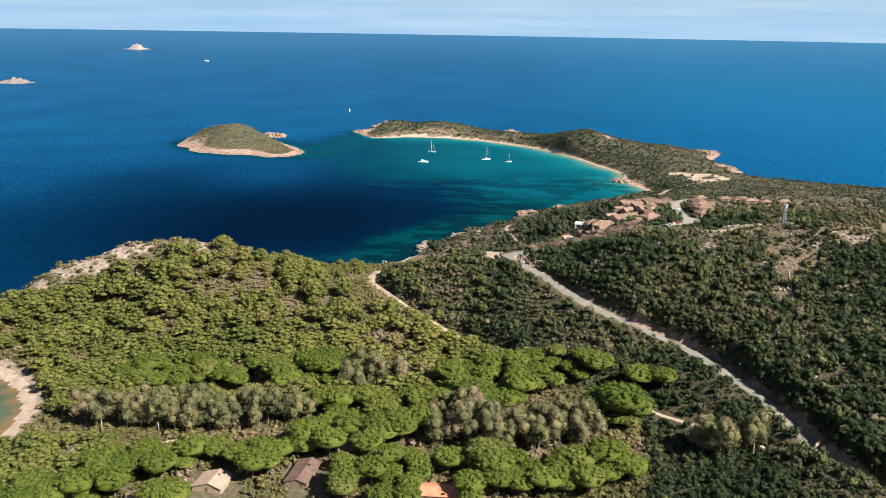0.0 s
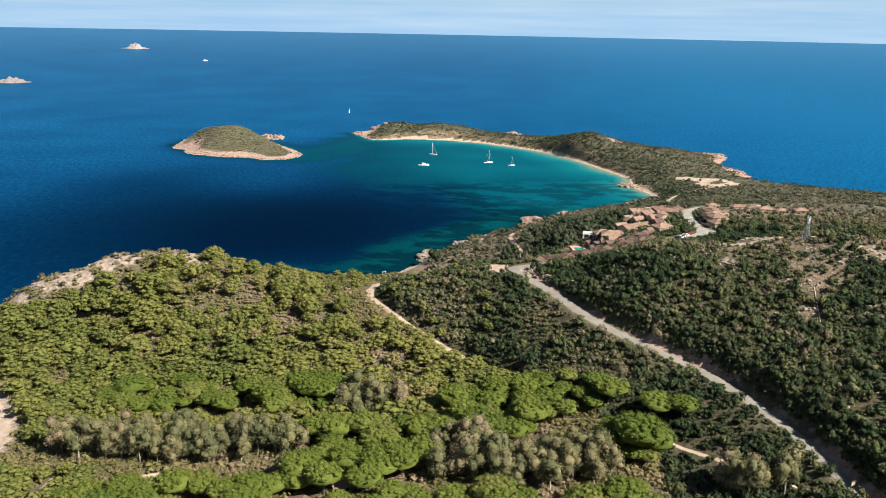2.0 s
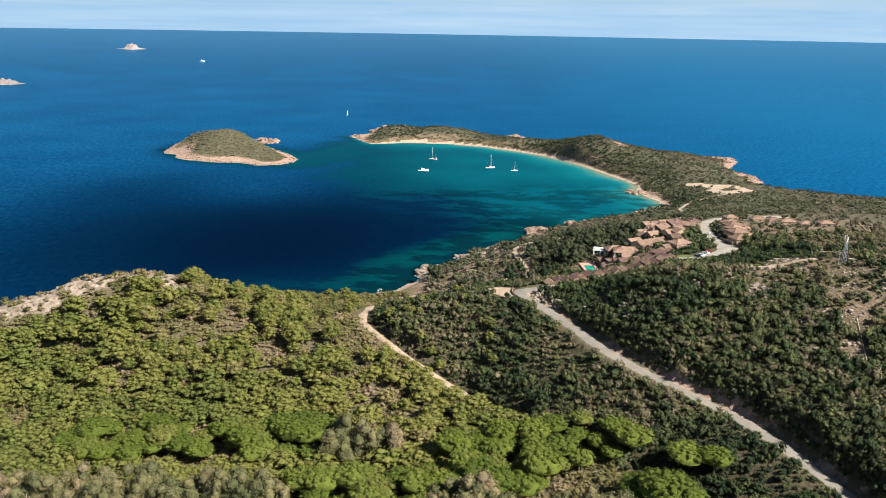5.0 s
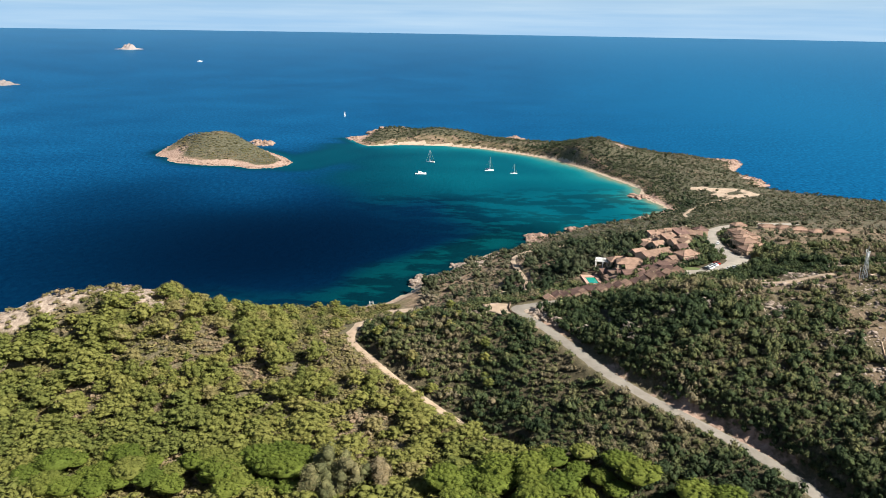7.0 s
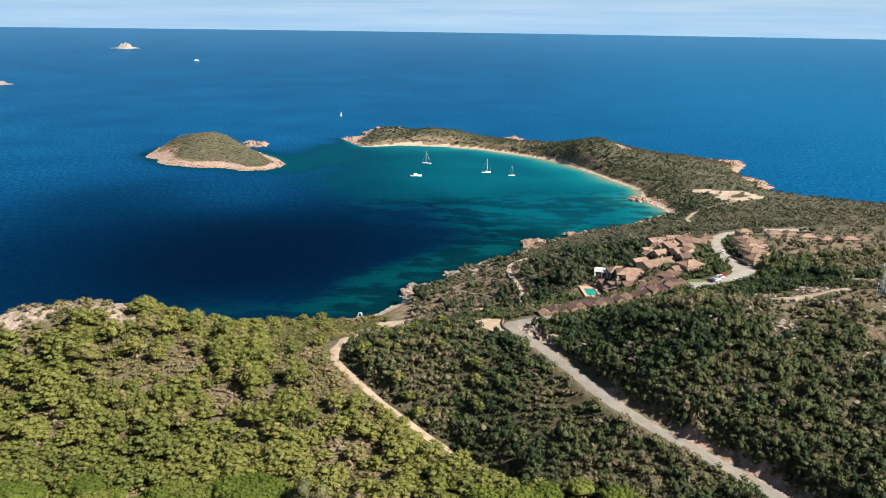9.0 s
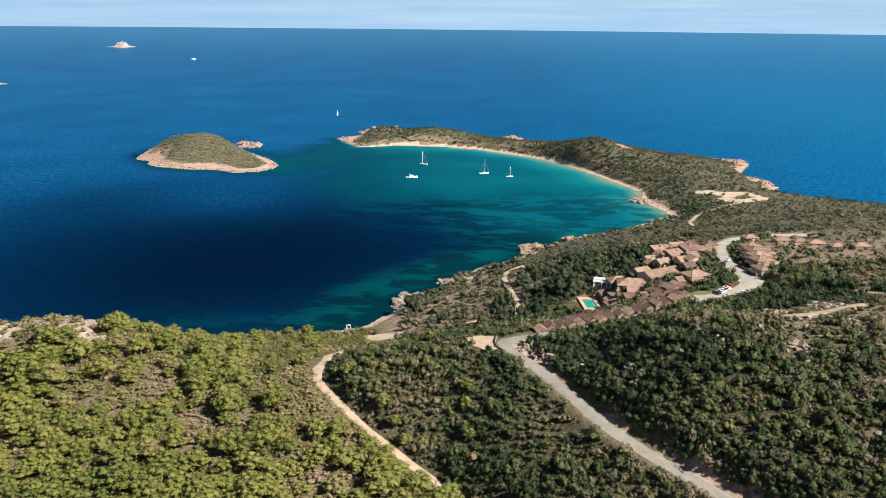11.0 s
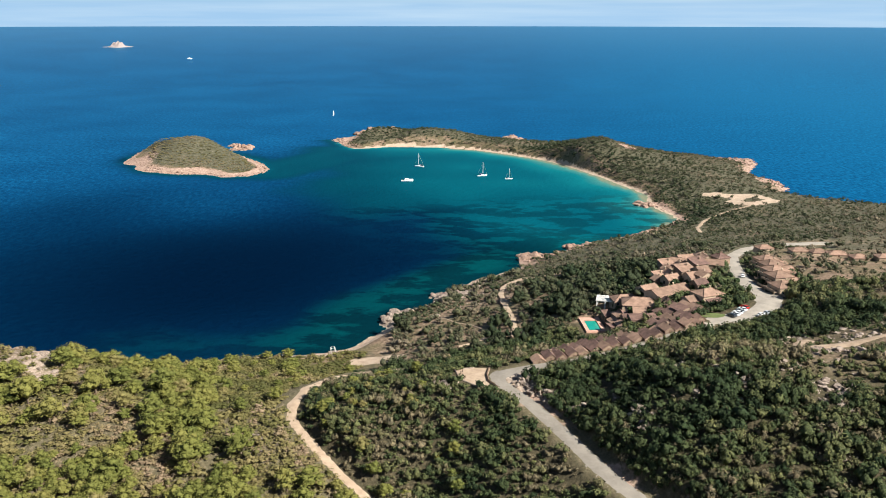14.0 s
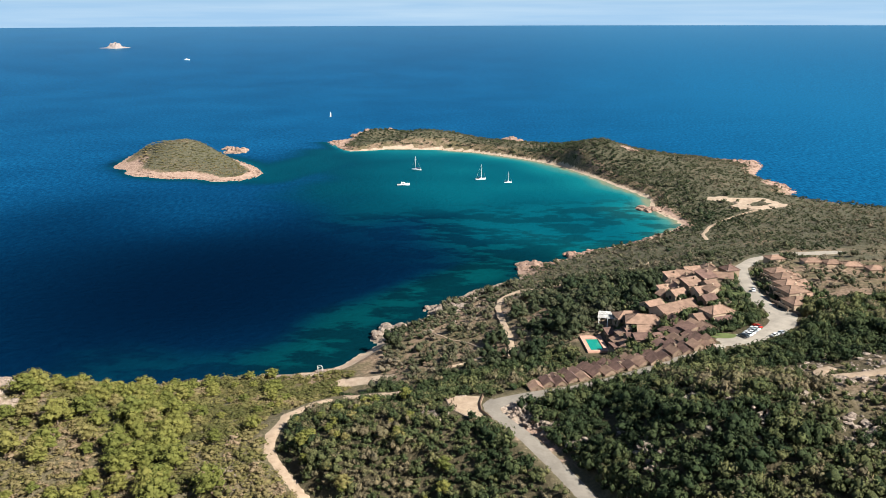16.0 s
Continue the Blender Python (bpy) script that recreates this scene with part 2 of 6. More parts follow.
PINK_ROCK = mottled("pink_granite", (0.15, 0.092, 0.068), (0.36, 0.25, 0.19), 0.7, 0.9, 0.8, 0.2)
# ---- lie of the land: coastlines, spot heights, roads ----
NEAR_COAST = [(-420, 330), (-300, 372), (-222, 378), (-202, 361), (-187, 338), (-184, 312), (-205, 290), (-240, 292), (-330, 270)]
HILL_COAST = [(-420, 395), (-290, 420), (-262, 470), (-215, 520), (-170, 552), (-128, 566), (-96, 569), (-69, 575), (-45, 582), (-34, 590), (-27, 603), (-17, 619), (-22, 627),
              (-12, 644), (5, 653), (11, 664), (13, 676), (21, 690), (36, 706), (62, 729), (73, 738), (70, 752), (80, 773), (92, 772), (112, 783), (124, 802),
              (157, 819), (180, 838), (193, 854), (212, 872), (222, 890)]
BEACH = [(222, 890), (221, 906), (214, 936), (212, 950), (216, 976), (219, 1003), (209, 1032), (195, 1076), (178, 1126), (159, 1174), (137, 1209), (97, 1252),
         (54, 1290), (9, 1310), (-38, 1316), (-70, 1315), (-98, 1303), (-114, 1298)]
CAPE_COAST = [(-114, 1298), (-127, 1322), (-146, 1364), (-155, 1388), (-136, 1410), (-118, 1440), (-70, 1462), (-20, 1440), (22, 1430), (66, 1400),
              (128, 1345), (180, 1325), (230, 1312), (293, 1276), (348, 1237), (383, 1217), (404, 1224), (397, 1180), (368, 1126), (362, 1092),
              (378, 1074), (377, 1030), (357, 1002), (376, 971), (426, 951), (520, 915), (700, 880)]
ISLE = [(-389, 1206), (-355, 1147), (-335, 1122), (-299, 1104), (-260, 1101), (-237, 1087), (-213, 1091), (-199, 1110), (-197, 1136), (-211, 1172),
        (-232, 1206), (-290, 1262), (-345, 1290), (-385, 1262)]
MAINLAND = [(-900, 330)] + HILL_COAST + BEACH[1:] + CAPE_COAST[1:] + [(900, 860), (900, -700), (-900, -700)]
COVE = [(-420, 330), (-300, 372), (-222, 378), (-202, 361), (-187, 338), (-184, 312), (-205, 290), (-240, 284), (-330, 262), (-520, 250), (-520, 330)]

HILL_RIGHT = [(181, 426, 72), (146, 420, 66), (140, 398, 62), (144, 372, 54), (124, 379, 55), (95, 418, 62), (82, 412, 53), (104, 362, 40), (146, 335, 43),
              (145, 294, 33), (64, 470, 44.5), (74, 434, 47), (70, 402, 42), (18, 450, 42), (215, 370, 62), (240, 450, 70), (300, 430, 66), (200, 300, 42), (200, 480, 64)]
HOLLOW = [(31, 412, 31), (12, 416, 19), (13, 392, 17), (60, 345, 22), (83, 321, 23), (90, 312, 21), (32, 296, 14), (-21, 327, 9), (-17, 364, 11), (-69, 392, 12),
          (-100, 390, 10), (-155, 412, 12), (-191, 441, 13), (-193, 388, 3), (-118, 306, 5), (30, 240, 12), (150, 240, 28), (-100, 230, 6), (0, 0, 30), (250, 150, 45), (-250, 100, 10)]
HILL_LEFT = [(-53, 403, 20), (-65, 419, 23), (-90, 430, 26), (-79, 453, 28), (-130, 449, 34), (-158, 482, 43.5), (-195, 478, 40), (-232, 470, 30), (-15, 459, 33), (-5, 432, 28),
             (-42, 458, 25), (-140, 522, 16), (-100, 505, 20), (-70, 520, 13), (-40, 502, 18), (10, 500, 26)]
VILLAGE = [(18, 553, 14), (-32, 562, 3.5), (-16, 570, 4.5), (-48, 553, 6), (-2, 562, 8), (47, 526, 25), (43, 614, 17), (-8, 610, 7), (56, 543, 24), (85, 528, 33), (121, 572, 44), (125, 516, 47), (145, 480, 53), (163, 516, 51),
           (186, 612, 44), (195, 680, 34), (250, 690, 34), (300, 560, 52), (380, 650, 40), (60, 660, 14), (100, 700, 14), (150, 760, 14)]
CAPE = [(222, 838, 8), (290, 930, 8), (330, 1000, 8), (360, 890, 10), (450, 840, 16), (300, 800, 18), (400, 760, 26), (280, 1030, 14), (270, 1120, 15), (330, 1150, 13), (160, 1200, 17), (183, 1165, 25), (203, 1165, 29),
        (225, 1160, 27), (245, 1170, 21), (301, 1200, 8), (92, 1290, 11), (127, 1262, 9), (48, 1340, 11), (24, 1352, 18), (-15, 1352, 21), (-56, 1370, 15), (-95, 1400, 17), (-115, 1385, 9), (520, 700, 30)]
ISLE_TOP = [(-374, 1215, 8), (-359, 1215, 20), (-348, 1216, 25), (-327, 1216, 26), (-302, 1216, 30), (-290, 1215, 27), (-274, 1214, 16), (-255, 1200, 10), (-330, 1165, 15), (-290, 1165, 16), (-250, 1140, 8), (-222, 1120, 4), (-300, 1125, 6)]

# roads and tracks: name, half width, (x, y, z) along the middle
ROAD = [(152, 240, 17.5), (147, 253, 19.2), (141, 265, 20.6), (138, 282, 22.8), (134, 300, 25), (128, 316, 27), (120, 333, 29.3), (112, 345, 31), (103, 356, 32.3), (92, 367, 34.3), (80, 380.5, 36.2), (70, 394, 38),
        (65.3, 403, 39), (61.2, 412.2, 39.6), (55, 425.8, 40.4), (47.5, 440.6, 41.5), (41.4, 449.3, 42.3), (37.3, 455.5, 43), (38.5, 460.5, 43.3), (44.3, 463, 43.5), (52, 465, 44), (66, 467.5, 45), (82, 471, 47), (98, 477, 49), (112, 484, 51), (124, 491, 51.5)]
STREET = [(124, 491, 51.5), (136, 499, 50.9), (149, 506, 51.2), (162, 520, 50.8), (164, 537, 49.8), (164, 554, 49), (169, 585, 46.6), (180, 625, 42), (198, 655, 38), (224, 671, 36.7), (260, 676, 36.5)]
TRAIL = [(31, 375, 14.6), (26, 380, 14.8), (17, 388, 15), (3, 402, 17.2), (-5, 411, 18.7), (-18, 425, 21.3), (-31, 442, 24), (-41, 458, 25), (-43, 472, 24.8), (-41, 492, 21.8), (-34, 510, 18), (-25, 519, 16.3), (3, 514, 21), (24, 496, 28)]
LOW_TRAIL = [(84, 309, 20.2), (89, 303, 20.2), (100, 293, 21.2), (114, 279, 23), (128, 268, 21.5), (138, 262, 20.4)]


def resample(points, step):
    p = np.array(points, float)
    s = np.r_[0, np.cumsum(np.linalg.norm(np.diff(p[:, :2], axis=0), axis=1))]
    at = np.linspace(0, s[-1], max(2, int(s[-1] / step) + 1))
    q = np.stack([np.interp(at, s, p[:, k]) for k in range(p.shape[1])], 1)
    for _ in range(3):
        q[1:-1] = 0.25 * q[:-2] + 0.5 * q[1:-1] + 0.25 * q[2:]
    return q


def edge_distance(x, y, poly, closed=True):
    """Distance of points to a chain of segments, and the nearest segment and place along it."""
    p = np.array(poly, float)[:, :2]
    a, b = (p, np.roll(p, -1, 0)) if closed else (p[:-1], p[1:])
    best = np.full(x.shape, 1e18)
    which, along = np.zeros(x.shape, int), np.zeros(x.shape)
    for n in range(len(a)):
        dx, dy = b[n] - a[n]
        u = np.clip(((x - a[n, 0]) * dx + (y - a[n, 1]) * dy) / (dx * dx + dy * dy + 1e-12), 0, 1)
        d = (x - a[n, 0] - u * dx) ** 2 + (y - a[n, 1] - u * dy) ** 2
        m = d < best
        best[m], which[m], along[m] = d[m], n, u[m]
    return np.sqrt(best), which, along


def inside(x, y, poly):
    p = np.array(poly, float)
    hit = np.zeros(x.shape, bool)
    for (x0, y0), (x1, y1) in zip(p, np.roll(p, -1, 0)):
        if y0 != y1:
            hit ^= ((y0 > y) != (y1 > y)) & (x < (x1 - x0) * (y - y0) / (y1 - y0) + x0)
    return hit


def wobble(x, y, size, seed=0):
    """Smooth value noise in -1..1, octave of the given size in metres."""
    u, v = x / size + seed * 17.3, y / size - seed * 9.1
    i, j = np.floor(u), np.floor(v)
    fu, fv = u - i, v - j
    fu, fv = fu * fu * (3 - 2 * fu), fv * fv * (3 - 2 * fv)

    def h(a, b):
        n = np.sin(a * 127.1 + b * 311.7 + seed * 74.7) * 43758.5453
        return n - np.floor(n)
    top = h(i, j) * (1 - fu) + h(i + 1, j) * fu
    low = h(i, j + 1) * (1 - fu) + h(i + 1, j + 1) * fu
    return 2 * (top * (1 - fv) + low * fv) - 1


def smooth(a, b, v):
    t = np.clip((v - a) / (b - a), 0, 1)
    return t * t * (3 - 2 * t)


def spline(points):
    """A smooth surface through spot heights (thin plate, slightly relaxed)."""
    p = np.array(points, float)
    n = len(p)

    def kernel(d):
        return d * d * np.log(d + 1e-9)
    a = np.zeros((n + 3, n + 3))
    a[:n, :n] = kernel(np.linalg.norm(p[:, None, :2] - p[None, :, :2], axis=2) / 100) + 0.02 * np.eye(n)
    a[:n, n:] = np.c_[np.ones(n), p[:, :2] / 100]
    a[n:, :n] = a[:n, n:].T
    w = np.linalg.solve(a, np.r_[p[:, 2], 0, 0, 0])

    def at(x, y):
        z = w[n] + w[n + 1] * x / 100 + w[n + 2] * y / 100
        for k in range(n):
            z = z + w[k] * kernel(np.hypot(x - p[k, 0], y - p[k, 1]) / 100)
        return z
    return at


def shore_spots(coast, z, step):
    return [(x, y, z) for x, y in resample(coast, step)]


LAND = spline(HILL_RIGHT + HOLLOW + HILL_LEFT + VILLAGE + CAPE + shore_spots(HILL_COAST, 1.5, 45) + shore_spots(BEACH, 1.0, 60)
              + shore_spots(CAPE_COAST, 1.5, 60) + shore_spots(NEAR_COAST, 0.5, 40))
ISLAND = spline(ISLE_TOP + shore_spots(ISLE, 1.5, 25))
LOT = [(128, 494, 51.2), (140, 500.5, 51), (152, 508.5, 51), (161, 518, 50.8), (165.5, 529, 50.3), (166, 540, 49.6)]
ROAD_LINE, STREET_LINE, TRAIL_LINE, LOW_LINE, LOT_LINE = (resample(line, 3) for line in (ROAD, STREET, TRAIL, LOW_TRAIL, LOT))
TERRACES = [(88.5, 538, 32.3, 11), (30, 458, 43.0, 9), (156, 556, 48.6, 7), (109, 543.5, 39.5, 8), (120, 550, 43, 9)]     # x, y, level, radius


def coast_distance(x, y):
    """Metres inland (positive) or out to sea (negative)."""
    d = np.where(inside(x, y, MAINLAND), 1, -1) * edge_distance(x, y, MAINLAND)[0]
    c = np.where(inside(x, y, COVE), -1, 1) * edge_distance(x, y, COVE)[0]
    i = np.where(inside(x, y, ISLE), 1, -1) * edge_distance(x, y, ISLE)[0]
    return np.maximum(np.minimum(d, c), i), i > -150


def along_line(x, y, line):
    d, n, u = edge_distance(x, y, line, closed=False)
    return d, line[n, 2] + u * (line[n + 1, 2] - line[n, 2])


def height(x, y, rough=1.0):
    x, y = np.asarray(x, float), np.asarray(y, float)
    inland, isle = coast_distance(x, y)
    inland = inland + 1.8 * wobble(x, y, 23, 1) * smooth(0, 40, np.abs(y - 1150) + np.abs(x - 100) - 200) + 1.2 * wobble(x, y, 7, 2)
    z = np.where(isle, ISLAND(x, y), LAND(x, y))
    z = np.clip(z, 1.2, 90) + rough * (1.3 * wobble(x, y, 34, 3) + 0.6 * wobble(x, y, 13, 4) + 0.25 * wobble(x, y, 5, 5)) * smooth(4, 30, inland)
    rocky = smooth(0.1, 0.6, wobble(x, y, 60, 6) + 0.35) * smooth(40, 90, edge_distance(x, y, BEACH, False)[0])
    rise = smooth(-1, 14, inland) * (1 - 0.55 * rocky) + 0.55 * rocky * smooth(-1, 4, inland)
    land = np.maximum(z, 0.8) * rise + 0.15
    land = land + rocky * 0.9 * np.abs(wobble(x, y, 4.5, 7)) * smooth(-1, 3, inland) * smooth(22, 6, inland)
    sea = -0.15 - 9 * smooth(0, 70, -inland)
    z = np.where(inland > 0, land, sea)
    for line, half, verge in ((LOT_LINE, 9.5, 5.5), (TRAIL_LINE, 2.8, 5.5), (LOW_LINE, 1.8, 5.5), (STREET_LINE, 6.5, 5.5), (ROAD_LINE, 4.2, 5.5)):
        d, level = along_line(x, y, line)
        k = smooth(half + verge, half, d)
        z = z * (1 - k) + level * k
    for cx, cy, level, r in TERRACES:
        k = smooth(r + 6, r, np.hypot(x - cx, y - cy)) * (edge_distance(x, y, ROAD_LINE, False)[0] > 4)
        z = z * (1 - k) + level * k
    return z


# ---- ground and sea ----
def axis(*spans):
    return np.unique(np.concatenate([np.arange(a, b + 1e-6, s) for a, b, s in spans]))


def sheet(name, xs, ys, z_of, mat, layers=()):
    gx, gy = np.meshgrid(xs, ys)
    gx, gy = gx.ravel(), gy.ravel()
    nx, ny = len(xs), len(ys)
    i = (np.arange(ny - 1)[:, None] * nx + np.arange(nx - 1)[None, :]).ravel()
    faces = np.stack([i, i + 1, i + nx + 1, i + nx], 1)
    me = solid_mesh(name, np.stack([gx, gy, z_of(gx, gy)], 1), faces, mat, True)
    for key, values in layers:
        me.attributes.new(key, "FLOAT", "POINT").data.foreach_set("value", values(gx, gy).astype(np.float32))
    return new(name, me)


def solid_mesh(name, verts, faces, mat, shade=False):
    """A mesh from arrays of corners and of faces with as many corners each."""
    me = bpy.data.meshes.new(name)
    k = faces.shape[1]
    me.vertices.add(len(verts))
    me.vertices.foreach_set("co", np.ascontiguousarray(verts, np.float32).ravel())
    me.loops.add(faces.size)
    me.loops.foreach_set("vertex_index", np.ascontiguousarray(faces, np.int32).ravel())
    me.polygons.add(len(faces))
    me.polygons.foreach_set("loop_start", np.arange(0, faces.size, k, dtype=np.int32))
    me.polygons.foreach_set("use_smooth", np.full(len(faces), shade))
    me.update(calc_edges=True)
    me.materials.append(mat)
    return me


def line_gap(x, y, line):
    return edge_distance(x, y, line, closed=False)[0]


def trail_x(y):
    """Where the dirt trail, and south of it the foot of the slope, lies at a given y."""
    return np.interp(y, [200, 260, 303, 350, 380, 388, 402, 425, 442, 458, 492, 519, 560], [70, 74, 82, 48, 26, 17, 3, -18, -31, -41, -41, -25, -25])


def road_x(y):
    return np.interp(y, [220, 253, 282, 316, 345, 367, 394, 422, 447, 464, 470], [160, 147, 138, 128, 112, 92, 70, 53, 40, 41, 75])


def sand_amount(x, y):
    inland = coast_distance(x, y)[0]
    beach = smooth(4.2, 2.2, line_gap(x, y, BEACH)) * (inland > -3)
    cove = smooth(6, 3, line_gap(x, y, NEAR_COAST[1:7])) * (coast_distance(x, y)[0] > -2)
    strand = smooth(9.5, 7, line_gap(x, y, [(-47, 577), (-36, 587), (-25, 601), (-17, 612)])) + smooth(6, 3, line_gap(x, y, [(-28, 562), (-16, 560), (-7, 557)]))
    flats = smooth(7.5, 3, line_gap(x, y, [(268, 958), (287, 950), (313, 948), (326, 930), (298, 915), (284, 930), (300, 945)]))
    ends = smooth(4, 2, line_gap(x, y, [(196, 477), (186, 468), (189, 456), (196, 446)])) * 0.6
    return np.clip(beach + cove + strand + flats + ends, 0, 1)


def hilltop(x, y):
    """The dry, half-bare top of the eastern hill."""
    return np.clip(zone_of(x, y, ((165, 425, 42, 26), (190, 445, 45, 25), (140, 447, 22, 12), (240, 430, 62, 42), (235, 490, 55, 45), (172, 392, 17, 28), (158, 362, 7, 11))) * 2.2, 0, 1)


def zone_of(x, y, ellipses):
    return np.max([1.0 - np.hypot((x - cx) / rx, (y - cy) / ry) for cx, cy, rx, ry in ellipses], 0)


OUTCROPS = ((118, 430, 6, 4), (100, 441, 5, 4), (128, 419, 6, 4), (150, 431, 8, 4), (88, 447, 4, 4), (109, 421, 4, 4), (140, 452, 8, 3), (160, 441, 9, 4), (96, 428, 3, 4), (135, 408, 5, 4), (152, 385, 6, 6), (158, 362, 5, 6), (170, 400, 8, 6), (165, 378, 7, 7), (178, 415, 8, 6))


CLIFF = [(-262, 462), (-228, 468), (-195, 482), (-160, 490)]


def rock_amount(x, y):
    inland = coast_distance(x, y)[0]
    cliff = smooth(30, 14, line_gap(x, y, CLIFF)) * (0.62 + 0.5 * wobble(x + 0.9 * y, 0.3 * (y - x), 7, 44))
    crown = hilltop(x, y) * (-0.1 + 0.26 * wobble(x, y, 9, 47)) + smooth(1, 0.4, np.hypot((x + 53) / 17, (y - 437) / 13)) * (0.3 + 0.3 * wobble(x, y, 6, 49)) + smooth(1, 0.4, np.hypot((x + 138) / 15, (y - 468) / 9)) * (0.4 + 0.4 * wobble(x, y, 6, 50)) + smooth(14, 5, np.hypot(x - 18, y - 451)) * 0.25
    shore = smooth(16, 5, inland) * (y < 735) * (x < 70) * 0.6 + smooth(1.0, 0.5, np.hypot((x - 26) / 20, (y - 656) / 13)) * 0.5
    bank = smooth(10, 6, line_gap(x, y, ROAD_LINE)) * (x > road_x(y)) * (y < 475) * (y > 425) * 0.3
    spur = smooth(12, 5, np.hypot(x - 46, y - 455)) * 0.4
    slope = smooth(0.35, 0.75, wobble(x, y, 19, 11)) * 0.42 * smooth(14, 26, x - road_x(y)) * (y < 470)
    return np.clip(cliff + crown + shore + bank + spur + slope, 0, 1)


def pink_amount(x, y):
    inland = coast_distance(x, y)[0]
    coast = smooth(17, 4, inland) * (y > 735) * (0.55 + 0.25 * wobble(x, y, 40, 12))
    heads = sum(smooth(r, 0.4 * r, np.hypot(x - cx, y - cy)) for cx, cy, r in ((84, 766, 20), (118, 792, 14), (212, 945, 20), (-140, 1375, 40), (-90, 1440, 40), (390, 1195, 45), (370, 1050, 28), (235, 1165, 16)))
    isle = smooth(22, 6, inland + 6 * wobble(x, y, 16, 61)) * (x < -180) * (y > 1050) * 0.75
    bare = smooth(0.25, 0.7, wobble(x, y, 28, 13)) * np.where(y > 720, 0.14, 0.3) * (y > 560)
    cut = smooth(9.5, 6.5, line_gap(x, y, ROAD_LINE)) * (x > road_x(y)) * (y < 455) * (0.5 + 0.3 * wobble(x, y, 9, 62))
    return np.clip(coast + heads + isle + bare + cut, 0, 1) * smooth(18, 30, line_gap(x, y, BEACH[4:]))


def cover_amount(x, y):
    return np.clip(smooth(2, 8, coast_distance(x, y)[0]) * (y < 545) * (1 - 0.8 * rock_amount(x, y)) * (1 - 0.75 * hilltop(x, y)), 0, 1)


def gap_shade_amount(x, y):
    """Shade between the bushes of the closed maquis, put into the soil colour."""
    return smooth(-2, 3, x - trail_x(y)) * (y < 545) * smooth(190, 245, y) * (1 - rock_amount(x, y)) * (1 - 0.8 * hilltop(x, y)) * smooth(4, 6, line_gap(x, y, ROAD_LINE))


def scrub_amount(x, y):
    dry = np.maximum(smooth(70, 35, np.hypot((x - 25) * 0.8, y - 615)), 0.8 * smooth(1.1, 0.7, np.hypot((x - 240) / 62, (y - 585) / 68)))
    return smooth(8, 20, coast_distance(x, y)[0]) * smooth(540, 570, y) * (np.where(y > 700, 0.75, 0.6) + 0.2 * wobble(x, y, 30, 14)) * (1 - 0.95 * dry)


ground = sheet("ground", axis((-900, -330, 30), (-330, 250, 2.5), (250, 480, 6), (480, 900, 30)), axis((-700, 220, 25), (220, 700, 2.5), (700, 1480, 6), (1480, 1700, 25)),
               height, EARTH, (("sand", sand_amount), ("rock", rock_amount), ("pink", pink_amount), ("cover", cover_amount), ("scrub", scrub_amount), ("gap_shade", gap_shade_amount)))
tagged(ground, "hilly granite coast with dry soil, rock and sand beaches", "ground", kind="structure")

SEA_EYE = (12, 100)


def sea_height(x, y):
    """Flat near the coast; far out the sheet lifts a little, as a nearer stand-in for the true horizon."""
    r = np.hypot(x - SEA_EYE[0], y - SEA_EYE[1])
    return np.where(r > 2200, 170 * (1 - r / (r + 0.002346 * (r - 2200) ** 2)), 0)


def bay_shallow(x, y):
    out = -coast_distance(x, y)[0]
    bay = 0.92 * np.exp(-line_gap(x, y, BEACH) / 150) * smooth(-330, 40, x) * smooth(1330, 1290, y - 0.1 * np.abs(x))
    bay = np.maximum(bay, 0.6 * smooth(400, 60, np.hypot((x - 80) * 1.15, y - 1110)))
    bay = np.maximum(bay, 0.62 * smooth(240, 70, np.hypot(x - 160, y - 890)))
    rim = 0.3 * np.exp(-np.maximum(out, 0) / 30) * smooth(700, 800, y) + 0.25 * np.exp(-np.maximum(out, 0) / 12) * (y > 1000)
    hem = line_gap(x, y, HILL_COAST[5:])
    shelf = (0.22 + 0.17 * smooth(-110, -10, x)) * smooth(85, 25, hem + 22 * wobble(x, y, 60, 23)) + 0.4 * smooth(90, 20, line_gap(x, y, [(-190, 1120), (-110, 1270)]))
    edge = 0.42 * np.exp(-np.maximum(out, 0) / 5)
    inner = y < np.interp(x, [-155, 0, 100, 200, 230, 300, 700], [1390, 1330, 1280, 1150, 1000, 940, 860])
    bay, rim = bay * inner, rim * (0.15 + 0.85 * inner)
    s = np.maximum(np.maximum(bay, rim), shelf) + edge * (line_gap(x, y, BEACH) < 60)
    cove = smooth(70, 25, np.hypot(x + 225, y - 330)) * 0.7
    return np.clip(np.maximum(s + 0.06 * wobble(x, y, 50, 21) * (s > 0.1), cove), 0, 1)


def near_sea_dark(x, y):
    """Darker sea close under the coast: sea grass, deeper water, and weaker sky reflection put into the colour; open
    blue beyond.
    """
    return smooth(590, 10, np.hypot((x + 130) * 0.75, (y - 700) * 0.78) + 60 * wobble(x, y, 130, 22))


def murk_amount(x, y):
    """Greenish, silty water in the sheltered cove."""
    return smooth(95, 60, np.hypot(x + 230, y - 325)) * (0.72 + 0.28 * smooth(9, 1, line_gap(x, y, COVE)))


